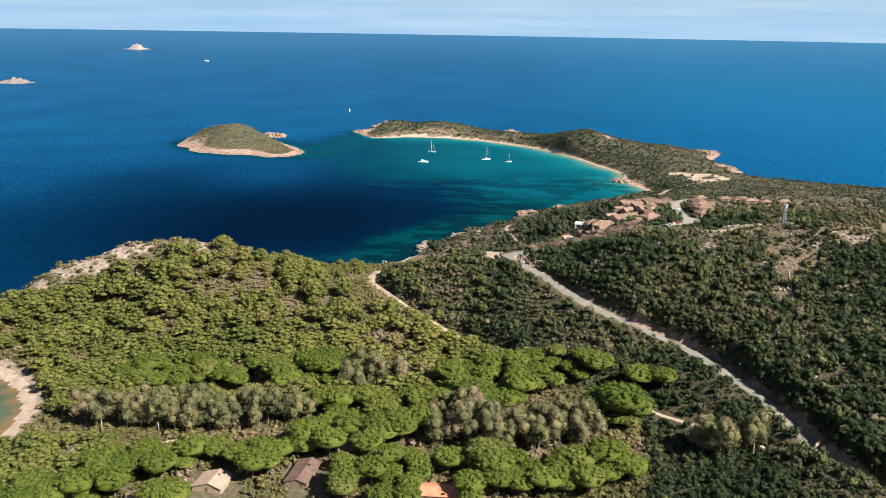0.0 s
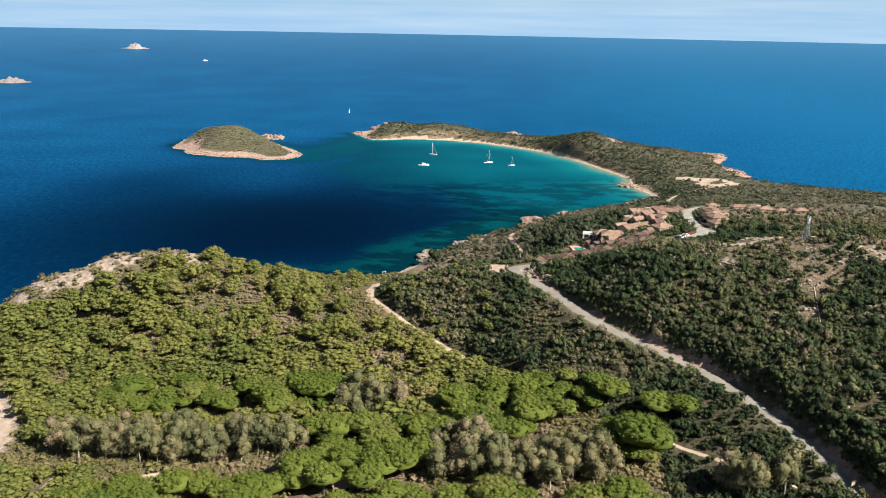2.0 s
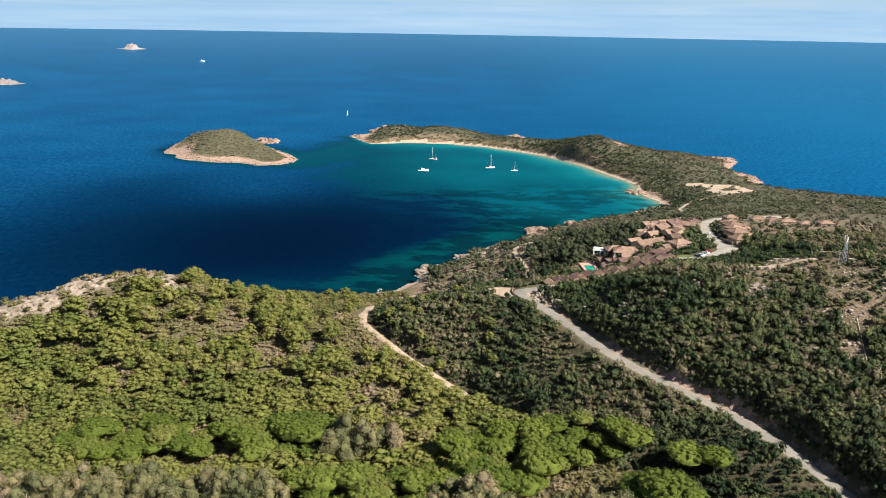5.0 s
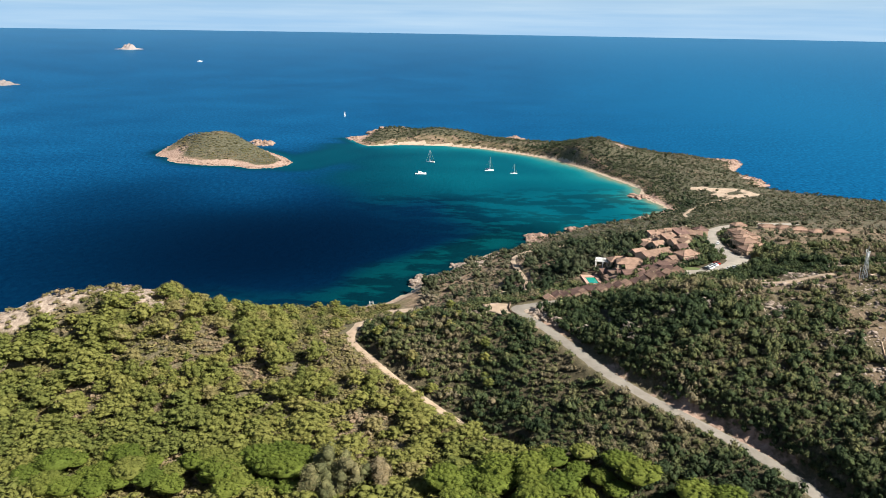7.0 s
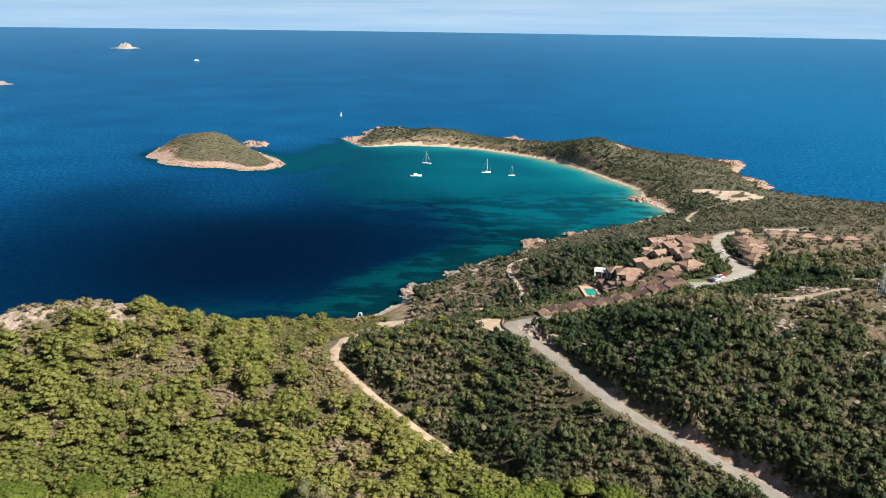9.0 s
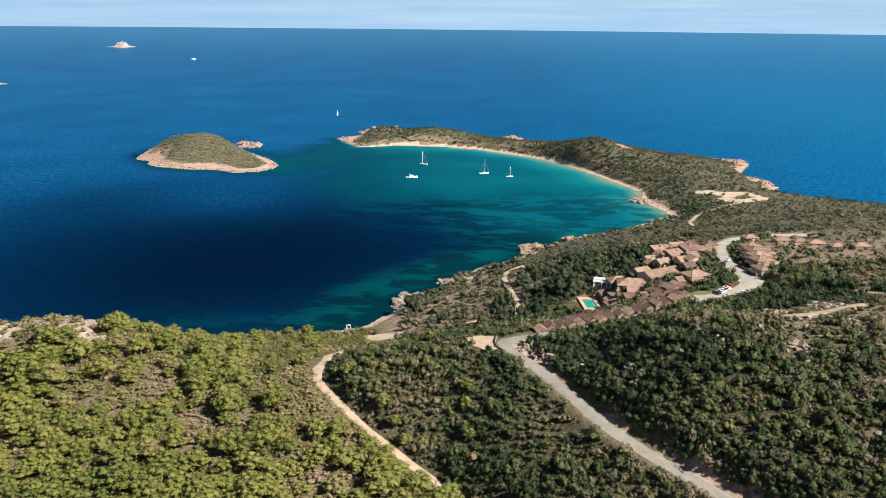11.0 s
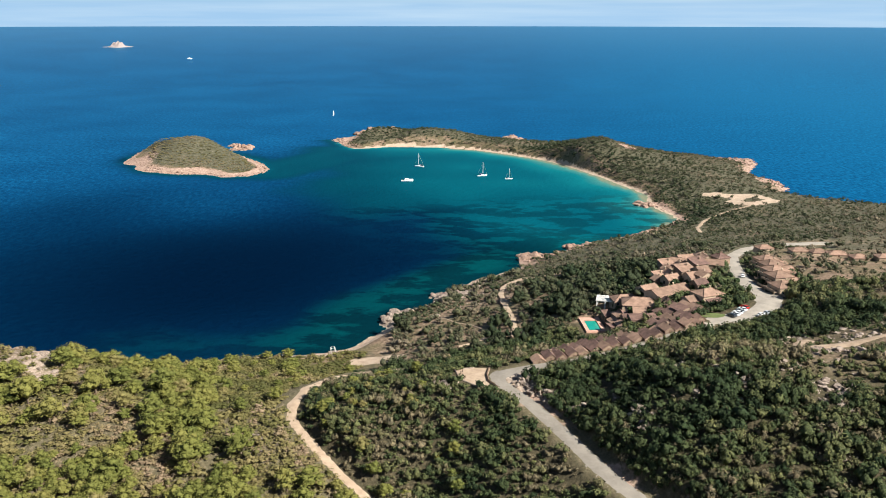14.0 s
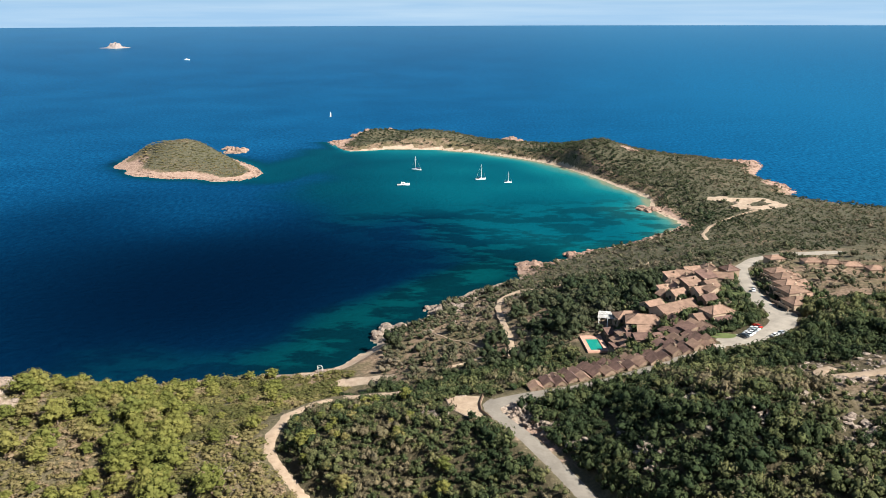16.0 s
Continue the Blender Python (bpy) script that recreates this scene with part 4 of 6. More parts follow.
    scattered("pine_wood", [pine_shape(80 + k, 330, 0.033) for k in range(6)], p[rest], tall[rest] * rng.uniform(1.05, 1.45, rest.sum()), tall[rest] * np.where(y[rest] < 400, 0.85, 1.0), np.clip(0.45 + 0.45 * wobble(x, y, 24, 51)[rest] + rng.normal(0, 0.16, rest.sum()), 0, 0.99), PINE, "dense wood of yellow-green pines on the hillside", "pine wood")
    # dark maquis on the slopes beside the road
    x, y, rng = jittered(-46, 262, 232, 540, 2.2, 9)
    east = (x > trail_x(y) - 1) & ((y > 345) | (x > 60))
    bare = smooth(0.2, 0.75, rock_amount(x, y)) * 0.75 + hilltop(x, y) * (0.28 + 0.3 * wobble(x, y, 10, 48))
    bare = np.clip(bare + smooth(0.3, 0.65, wobble(x, y, 8, 52)) * 0.65 * (x > road_x(y) + 8) + 0.03 + 0.75 * smooth(-0.1, 0.2, zone_of(x, y, OUTCROPS)), 0, 0.95)
    keep = east & (rng.uniform(0, 1, len(x)) > bare) & open_ground(x, y, 0.3) & (coast_distance(x, y)[0] > 6)
    x, y = x[keep], y[keep]
    big = np.where(x > road_x(y), 1.25, 1.0) * (1 - 0.35 * hilltop(x, y)) * np.clip(rng.lognormal(0, 0.4, len(x)), 0.5, 2.0) * (1 + 0.3 * wobble(x, y, 15, 35))
    scattered("maquis", [bush_shape(100 + k, 58, 0.115, "plain", 3) for k in range(10)], heights(x, y), 1.62 * big, 1.95 * big * rng.uniform(0.7, 1.25, len(x)), np.clip(0.36 + 0.16 * (x < road_x(y)) * smooth(340, 400, y) + 0.1 * (x > road_x(y)) * smooth(395, 430, y) * smooth(150, 120, x) + 0.3 * hilltop(x, y) + 0.24 * np.clip(2 * zone_of(x, y, ((150, 402, 45, 34), (115, 440, 45, 24))), 0, 1) + 0.4 * wobble(x, y, 26, 36) + rng.normal(0, 0.26, len(x)), 0, 0.99),
              MAQUIS, "dense dark green maquis scrub on the slopes", "shrubs")
    # taller bushes along the upper side of the road and before the cottages
    x, y, rng = jittered(30, 165, 240, 478, 1.5, 10)
    off = line_gap(x, y, ROAD_LINE)
    bank = (off > 5.8) & (off < 10.5) & (x > road_x(y)) & (y < 440) & (rng.uniform(0, 1, len(x)) < 0.9)
    crest = (off > 5.6) & (off < 9) & (x > 62) & (y > 452) & (y < np.interp(x, [40, 66, 98, 124], [460, 464, 474, 486])) & (rng.uniform(0, 1, len(x)) < 0.5)
    x, y, crest = x[bank | crest], y[bank | crest], crest[bank | crest]
    big = rng.uniform(0.8, 1.3, len(x)) * np.where(crest, 1.15, 1.0)
    scattered("roadside_maquis", [bush_shape(130 + k, 50, 0.13, True, 2) for k in range(6)], heights(x, y), 1.5 * big, 2.2 * big * np.where(crest, 1.6, 1.0), np.clip(rng.normal(0.4, 0.25, len(x)), 0, 0.99), MAQUIS, "dark green bushes lining the road", "shrubs")
    # undergrowth among the pines
    x, y, rng = jittered(-300, 80, 240, 575, 2.55, 11)
    keep = (x < trail_x(y)) & open_ground(x, y, 0.2) & (coast_distance(x, y)[0] > 3) & (rng.uniform(0, 1, len(x)) > 0.8 * (rock_amount(x, y) > 0.4)) & (rng.uniform(0, 1, len(x)) < 0.95 + 0.3 * wobble(x, y, 12, 45))
    x, y = x[keep], y[keep]
    big = np.clip(rng.lognormal(0.0, 0.32, len(x)), 0.5, 2.0)
    scattered("undergrowth", [bush_shape(120 + k, 44, 0.125, "slight", 3) for k in range(6)], heights(x, y), 2.2 * big, 1.35 * big * rng.uniform(0.5, 1.4, len(x)), np.clip(0.52 - 0.2 * smooth(455, 500, y) + 0.48 * wobble(x, y, 17, 46) + rng.normal(0, 0.2, len(x)), 0, 0.99), HEATH, "olive and brown undergrowth among the pines", "shrubs")
    # scrub round the village, on the headland and the cape
    x, y, rng = jittered(-10, 470, 538, 1260, 3.6, 13)
    inland = coast_distance(x, y)[0]
    near_shore = smooth(60, 15, inland) * (x < 75) * (y < 740)
    grove = zone(x, y, [(64, 555, 22, 40), (90, 590, 30, 40), (110, 610, 30, 35), (70, 512, 30, 22)]) > 0
    meadow = zone(x, y, MEADOW) > 0.2
    keep = (inland > np.where(line_gap(x, y, BEACH) < 30, 5.5, 9)) & open_ground(x, y, 0.6) & (rng.uniform(0, 1, len(x)) > 0.14 + 0.08 * smooth(640, 740, y) - 0.2 * smooth(90, 40, line_gap(x, y, BEACH)) + 0.28 * near_shore * smooth(585, 620, y) + 0.5 * meadow + 0.5 * (pink_amount(x, y) > 0.4))
    for line in ([(52, 547), (53, 574), (51, 601), (50, 632), (53, 655), (67, 663), (89, 655), (103, 652)], [(116, 640), (128, 667), (147, 689)], [(208, 770), (216, 808), (232, 845), (254, 877), (275, 895), (298, 912)]):
        keep &= line_gap(x, y, line) > 2.4
    x, y, grove = x[keep], y[keep], grove[keep]
    big = np.clip(rng.lognormal(-0.12, 0.45, len(x)), 0.35, 2.4) * np.where(grove, 1.6, 1.0 + 0.5 * near_shore[keep] + 0.35 * smooth(75, 25, line_gap(x, y, BEACH))) * np.interp(y, [540, 900], [1.0, 0.95])
    wide, tall = 1.75 * big, np.interp(y, [540, 620, 720], [1.7, 1.5, 1.5]) * big * rng.uniform(0.7, 1.5, len(x))
    tint = np.clip(np.where(grove, 0.2, 0.54 + 0.1 * smooth(640, 740, y)) - 0.42 * smooth(75, 25, line_gap(x, y, BEACH)) + 0.3 * (zone(x, y, MEADOW) > 0.2) + 0.3 * wobble(x, y, 45, 37) + rng.normal(0, 0.24, len(x)), 0, 0.99)
    p, near = heights(x, y), y < 700
    scattered("village_scrub", [bush_shape(140 + k, 54, 0.11, "plain", 4) for k in range(6)], p[near], wide[near], tall[near], tint[near], FARMAQUIS, "dense olive and dark green scrub round the village", "shrubs")
    scattered("coastal_scrub", [bush_shape(150 + k, 22, 0.17, "plain", 2) for k in range(6)], p[~near], wide[~near], tall[~near] * 0.8, tint[~near], FARMAQUIS, "low olive-green coastal scrub", "shrubs")
    # garden trees between the village houses
    x, y, rng = jittered(98, 190, 496, 612, 3.4, 19)
    keep = open_ground(x, y, -0.8) & (rng.uniform(0, 1, len(x)) < 0.85) & (line_gap(x, y, LOT_LINE) > 9.5)
    x, y = x[keep], y[keep]
    big = rng.uniform(0.7, 1.5, len(x))
    scattered("garden_shrubs", [bush_shape(190 + k, 40, 0.1, True, 4) for k in range(6)], heights(x, y), 1.7 * big, 2.4 * big, np.clip(rng.normal(0.3, 0.22, len(x)), 0, 0.99), MAQUIS, "dark green garden shrubs between the village houses", "shrubs")
    # scrub far out on the cape and tussocks on the isle
    x, y, rng = jittered(-150, 400, 1020, 1460, 5.0, 15)
    keep = (coast_distance(x, y)[0] > 5.5) & (sand_amount(x, y) < 0.2) & (pink_amount(x, y) < 0.55) & ((y > 1255) | (rng.uniform(0, 1, len(x)) < 0.25))
    x, y = x[keep], y[keep]
    big = rng.uniform(0.7, 1.4, len(x))
    scattered("cape_scrub", [bush_shape(160 + k, 20, 0.19, "plain", 2) for k in range(4)], heights(x, y), 2.4 * big, 1.7 * big * rng.uniform(0.6, 1.4, len(x)), np.clip(0.42 + 0.3 * wobble(x, y, 60, 38) + rng.normal(0, 0.2, len(x)), 0, 0.99), FARMAQUIS, "dark scrub along the cape", "shrubs")
    x, y, rng = jittered(-392, -195, 1085, 1292, 4.4, 17)
    keep = (coast_distance(x, y)[0] > 16) & (rng.uniform(0, 1, len(x)) < 0.85)
    x, y = x[keep], y[keep]
    scattered("isle_scrub", [bush_shape(180 + k, 14, 0.22, "plain", 2) for k in range(4)], heights(x, y), rng.uniform(1.5, 3.2, len(x)), rng.uniform(0.3, 0.8, len(x)), np.clip(0.5 + 0.4 * wobble(x, y, 25, 63) + rng.normal(0, 0.15, len(x)), 0.1, 0.95), HEATH, "dry low scrub over the islet", "shrubs")


def rock_shape(seed, fine=True):
    """A broken granite block: flattened facets, sharp edges."""
    rng = np.random.default_rng(seed)
    v, f = (BALL.copy(), BALL_FACES) if fine else (ICO.copy(), ICO_FACES)
    for _ in range(7):
        n = rng.normal(size=3)
        n /= np.linalg.norm(n)
        d = v @ n
        v -= np.maximum(d - rng.uniform(0.5, 0.8), 0)[:, None] * n
    v *= rng.uniform(0.7, 1.3, 3)
    return v + rng.normal(0, 0.05, v.shape), f


def strew_rocks():
    shapes = [rock_shape(200 + k, k < 3) for k in range(7)]

    def strew(name, x, y, size, mat, label, seed, lift=0.1):
        rng = np.random.default_rng(seed)
        p = heights(x, y)
        p[:, 2] = np.maximum(p[:, 2], -0.3) + lift * size
        scattered(name, shapes, p, size, size * rng.uniform(0.25, 0.75, len(x)), rng.uniform(0, 1, len(x)), mat, label, "rocks", False)
    x, y, rng = jittered(-300, 75, 400, 740, 2.6, 21)
    inland = coast_distance(x, y)[0]
    keep = (inland > -2.5) & (inland < 7) & (sand_amount(x, y) < 0.2) & (rng.uniform(0, 1, len(x)) < 0.6)
    cliff = (rock_amount(x, y) > 0.45) & (y < 520) & (x < -100) & (rng.uniform(0, 1, len(x)) < 0.2)
    head = (np.hypot((x + 5) / 1.5, y - 640) < 14) | (np.hypot((x - 30) / 2, y - 680) < 10)
    keep |= cliff | ((np.hypot((x - 18) / 1.6, y - 640) < 30) & (rng.uniform(0, 1, len(x)) < 0.1) & (inland > 0) & (sand_amount(x, y) < 0.2)) | (head & (rng.uniform(0, 1, len(x)) < 0.35) & (inland > 0))
    strew("shore_rocks", x[keep], y[keep], np.clip(rng.lognormal(-0.35, 0.55, keep.sum()), 0.3, 2.6), GRANITE, "grey-pink granite rocks along the shore", 1)
    x, y, rng = jittered(40, 440, 735, 1480, 5.0, 23)
    inland = coast_distance(x, y)[0]
    keep = (inland > -4) & (inland < 12) & (line_gap(x, y, BEACH) > 13) & (rng.uniform(0, 1, len(x)) < 0.8)
    keep |= (pink_amount(x, y) > 0.75) & (rng.uniform(0, 1, len(x)) < 0.5) & (inland > -3)
    x2, y2, _ = jittered(-160, 40, 1290, 1470, 5.0, 24)
    i2 = coast_distance(x2, y2)[0]
    k2 = (i2 > -4) & (i2 < 13) & (line_gap(x2, y2, BEACH) > 13)
    x3, y3, _ = jittered(-400, -190, 1080, 1300, 3.6, 25)
    i3 = coast_distance(x3, y3)[0]
    k3 = (i3 > -2) & (i3 < 7 + 5 * wobble(x3, y3, 18, 41))
    x, y = np.r_[x[keep], x2[k2], x3[k3]], np.r_[y[keep], y2[k2], y3[k3]]
    strew("pink_shore_rocks", x, y, np.clip(rng.lognormal(0.1, 0.5, len(x)), 0.5, 3.2), PINK_ROCK, "pink granite rocks along the cape and islet", 2)
    # outcrops on the road cut and the right hill
    x, y, rng = jittered(14, 215, 255, 480, 2.0, 27)
    amount = rock_amount(x, y)
    keep = (amount > 0.38) & (rng.uniform(0, 1, len(x)) < 0.22 + 0.25 * (y > 430)) & open_ground(x, y, 0.0)
    keep |= (np.hypot(x - 18, y - 452) < 4.5) & (rng.uniform(0, 1, len(x)) < 0.7)
    for cx, cy, r in ((46, 453, 6), (53, 443, 5), (51, 449, 5), (58, 441, 5), (62, 432, 4), (56, 446, 5), (49, 457, 4), (46, 453, 6), (79, 416, 5), (80, 408, 4), (94, 426, 5), (112, 412, 6), (138, 402, 8), (107, 459, 4), (147, 337, 6)):
        keep |= (np.hypot(x - cx, y - cy) < r) & (rng.uniform(0, 1, len(x)) < 0.45) & open_ground(x, y, 0.0)
    strew("hill_outcrops", x[keep], y[keep], rng.uniform(0.5, 1.7, keep.sum()), GRANITE, "weathered grey granite outcrops on the slope", 3, 0.25)
    # pale stones on the bare patches of the pine hill
    x, y, rng = jittered(-170, 215, 300, 492, 1.3, 29)
    patch = zone_of(x, y, OUTCROPS) > 0
    keep = ((rock_amount(x, y) > 0.22) & (x < -25) | patch | (wobble(x, y, 8, 52) > 0.62 - 0.25 * (y > 385)) & (x > road_x(y) + 9) & (y < 470) & (rng.uniform(0, 1, len(x)) < 0.6)) & (rng.uniform(0, 1, len(x)) < np.where(patch, 0.5, 0.3)) & open_ground(x, y, 0.0)
    strew("hillside_stones", x[keep], y[keep], rng.lognormal(-0.55, 0.5, keep.sum()), GRANITE, "pale granite stones on the bare hillside", 4, 0.15)

# ---- buildings ----
STUCCO = mottled("cream_stucco", (0.29, 0.215, 0.15), (0.42, 0.32, 0.23), 0.6, 0.9, 0.3)
OCHRE = mottled("ochre_stucco", (0.16, 0.112, 0.08), (0.27, 0.195, 0.14), 0.6, 0.9, 0.3)
WHITE = mottled("white_plaster", (0.68, 0.66, 0.62), (0.82, 0.8, 0.76), 0.5, 0.85, 0.2)
ROOF_TILE = mottled("sunbleached_roof_tiles", (0.14, 0.088, 0.063), (0.27, 0.172, 0.122), 0.45, 0.85, 0.9, 0.08)
ROOF_PALE = mottled("pale_roof_tiles", (0.26, 0.175, 0.13), (0.38, 0.265, 0.2), 0.45, 0.85, 0.9, 0.08)
ROOF_BROWN = mottled("brown_roof_tiles", (0.078, 0.046, 0.037), (0.17, 0.102, 0.08), 0.45, 0.85, 0.9, 0.08)
ROOF_RED = mottled("red_roof_tiles", (0.42, 0.13, 0.07), (0.6, 0.24, 0.14), 0.45, 0.85, 0.9, 0.08)
TIMBER = mottled("dark_timber", (0.07, 0.045, 0.03), (0.16, 0.1, 0.065), 2.0, 0.7, 0.3)
GLASS = mottled("window_glass", (0.015, 0.02, 0.025), (0.03, 0.04, 0.045), 0.8, 0.08, spec=0.6)
PAVING = mottled("terracotta_paving", (0.32, 0.18, 0.13), (0.45, 0.28, 0.21), 0.8, 0.85, 0.3)
METAL = mottled("galvanised_steel", (0.45, 0.46, 0.47), (0.62, 0.63, 0.64), 1.5, 0.45, 0.1, metal=0.7)
LAWN = mottled("lawn", (0.05, 0.072, 0.02), (0.1, 0.115, 0.04), 0.5, 0.9, 0.8, 0.1)


def part(name, bm, mat, parent, label=""):
    me = bpy.data.meshes.new(name)
    bm.to_mesh(me)
    bm.free()
    me.materials.append(mat)
    ob = new(name, me)
    ob.parent = parent
    return tagged(ob, label) if label else ob


def box(*boxes, bevel=0.0):
    """Boxes (x0, x1, y0, y1, z0, z1) in one mesh."""
    bm = bmesh.new()
    for x0, x1, y0, y1, z0, z1 in boxes:
        r = bmesh.ops.create_cube(bm, size=1.0, matrix=Matrix.Translation(((x0 + x1) / 2, (y0 + y1) / 2, (z0 + z1) / 2)) @ Matrix.Diagonal((x1 - x0, y1 - y0, z1 - z0, 1)))
        if bevel:
            bmesh.ops.bevel(bm, geom=list({e for v in r["verts"] for e in v.link_edges}), offset=bevel, segments=1, affect="EDGES")
    return bm


def prism(*shapes):
    """Slabs of even thickness under outlines of 3D corners: (corners, thickness downwards)."""
    bm = bmesh.new()
    for corners, thick in shapes:
        top = [bm.verts.new(c) for c in corners]
        low = [bm.verts.new((c[0], c[1], c[2] - thick)) for c in corners]
        bm.faces.new(top)
        bm.faces.new(low[::-1])
        for k in range(len(top)):
            n = (k + 1) % len(top)
            bm.faces.new((top[k], low[k], low[n], top[n]))
    bmesh.ops.recalc_face_normals(bm, faces=bm.faces)
    return bm


def tube(points, radius, sides=6):
    bm = bmesh.new()
    for a, b in zip(points[:-1], points[1:]):
        a, b = Vector(a), Vector(b)
        turn = (b - a).to_track_quat("Z", "Y").to_matrix().to_4x4()
        bmesh.ops.create_cone(bm, cap_ends=True, segments=sides, radius1=radius, radius2=radius, depth=(b - a).length, matrix=Matrix.Translation((a + b) / 2) @ turn)
    return bm


def roof_slabs(w, d, h, rise, kind, eave=0.35, thick=0.2):
    x, y = w / 2 + eave, d / 2 + eave
    low, top = h - 0.05, h + rise
    if kind == "hip":
        r = max(0.2, x - y * 0.9)
        a, b = (-r, 0, top), (r, 0, top)
        return [([(-x, -y, low), (x, -y, low), b, a], thick), ([(x, y, low), (-x, y, low), a, b], thick), ([(x, -y, low), (x, y, low), b], thick), ([(-x, y, low), (-x, -y, low), a], thick)]
    if kind == "gable":
        return [([(-x, -y, low), (x, -y, low), (x, 0, top), (-x, 0, top)], thick), ([(x, y, low), (-x, y, low), (-x, 0, top), (x, 0, top)], thick)]
    if kind == "saw":      # long western slope, short eastern one
        k = 0.08 * w
        return [([(-x, y, low), (-x, -y, low), (k, -y, top), (k, y, top)], thick), ([(x, -y, low), (x, y, low), (k, y, top), (k, -y, top)], thick)]
    return [([(-x, -y, low), (x, -y, low), (x, y, top), (-x, y, top)], thick)]


def gable_fill(w, d, h, rise, kind):
    """The triangles of wall under a roof."""
    x, y = w / 2, d / 2
    if kind == "gable":
        return [((s * x - 0.15, s * x + 0.15), [(-y, h), (y, h), (0, h + rise - 0.12)], "x") for s in (-0.985, 0.985)]
    if kind == "saw":
        return [((s * y - 0.15, s * y + 0.15), [(-x, h), (x, h), (0.08 * w, h + rise - 0.15)], "y") for s in (-0.985, 0.985)]
    if kind == "mono":
        return [((s * x - 0.15, s * x + 0.15), [(-y, h), (y, h), (y, h + rise - 0.2)], "x") for s in (-0.985, 0.985)]
    return []


def house(name, x, y, w, d, h, turn, roof, rise, wall_mat, roof_mat, label, category="house", group="", storeys=1, z=None, chimney=True, reach=0.62, front=True):
    z = float(height(x, y)) if z is None else z
    ob = thing(name, x, y, z, label, category, group, turn)
    HOUSE_SPOTS.append((x, y, reach * math.hypot(w, d) / 2 + 0.6))
    bm = box((-w / 2, w / 2, -d / 2, d / 2, -4.0, h))
    for (a, b), outline, along in gable_fill(w, d, h, rise, roof):
        lo, hi = [bm.verts.new((a, p, q) if along == "x" else (p, a, q)) for p, q in outline], [bm.verts.new((b, p, q) if along == "x" else (p, b, q)) for p, q in outline]
        bm.faces.new(lo)
        bm.faces.new(hi[::-1])
        for k in range(len(lo)):
            n = (k + 1) % len(lo)
            bm.faces.new((lo[k], lo[n], hi[n], hi[k]))
    bmesh.ops.recalc_face_normals(bm, faces=bm.faces)
    part("wall", bm, wall_mat, ob)
    rf = part("roof", prism(*roof_slabs(w, d, h, rise, roof)), roof_mat, ob)
    if roof in ("gable", "hip"):
        part("ridge", tube([(-(w / 2 - (d * 0.42 if roof == "hip" else -0.4)), 0, h + rise), (w / 2 - (d * 0.42 if roof == "hip" else -0.4), 0, h + rise)], 0.16), roof_mat, rf)
    if roof == "hip":
        r = max(0.2, w / 2 + 0.35 - (d / 2 + 0.35) * 0.9)
        for sx in (-1, 1):
            for sy in (-1, 1):
                part("hip_ridge", tube([(sx * (w / 2 + 0.35), sy * (d / 2 + 0.35), h), (sx * r, 0, h + rise + 0.05)], 0.15, 5), roof_mat, rf)
    if chimney:
        cx, cy = 0.22 * w, 0.18 * d
        c = part("chimney", box((cx - 0.35, cx + 0.35, cy - 0.3, cy + 0.3, h, h + rise + 0.3), (cx - 0.45, cx + 0.45, cy - 0.4, cy + 0.4, h + rise + 0.3, h + rise + 0.42)), wall_mat, ob)
    for floor in range(storeys):
        base = 0.9 + 2.8 * floor
        if base + 1.2 > h:
            break
        for side, span, out in (("s", w, d), ("w", d, w)):
            n = max(1, int(span / 3.2))
            for k in range(n):
                if floor == 0 and side == "s" and k == n // 2 and front:
                    continue
                u = (k + 0.5) / n * span - span / 2
                e = out / 2
                if side == "s":
                    win = part("window", box((u - 0.6, u + 0.6, -e - 0.06, -e + 0.1, base - 0.06, base + 1.26)), TIMBER, ob)
                    part("pane", box((u - 0.48, u + 0.48, -e - 0.075, -e, base + 0.06, base + 1.14)), GLASS, win)
                else:
                    win = part("window", box((-e - 0.06, -e + 0.1, u - 0.75, u + 0.75, base - 0.5, base + 1.26)), TIMBER, ob)
                    part("pane", box((-e - 0.075, -e, u - 0.63, u + 0.63, base - 0.38, base + 1.14)), GLASS, win)
    if front:
        n = max(1, int(w / 3.2))
        u = (n // 2 + 0.5) / n * w - w / 2
        dr = part("door", box((u - 0.5, u + 0.5, -d / 2 - 0.05, -d / 2 + 0.1, 0.05, 2.15)), TIMBER, ob)
        part("door_handle", box((u + 0.32, u + 0.4, -d / 2 - 0.11, -d / 2 - 0.04, 1.0, 1.06)), METAL, dr)
    return ob


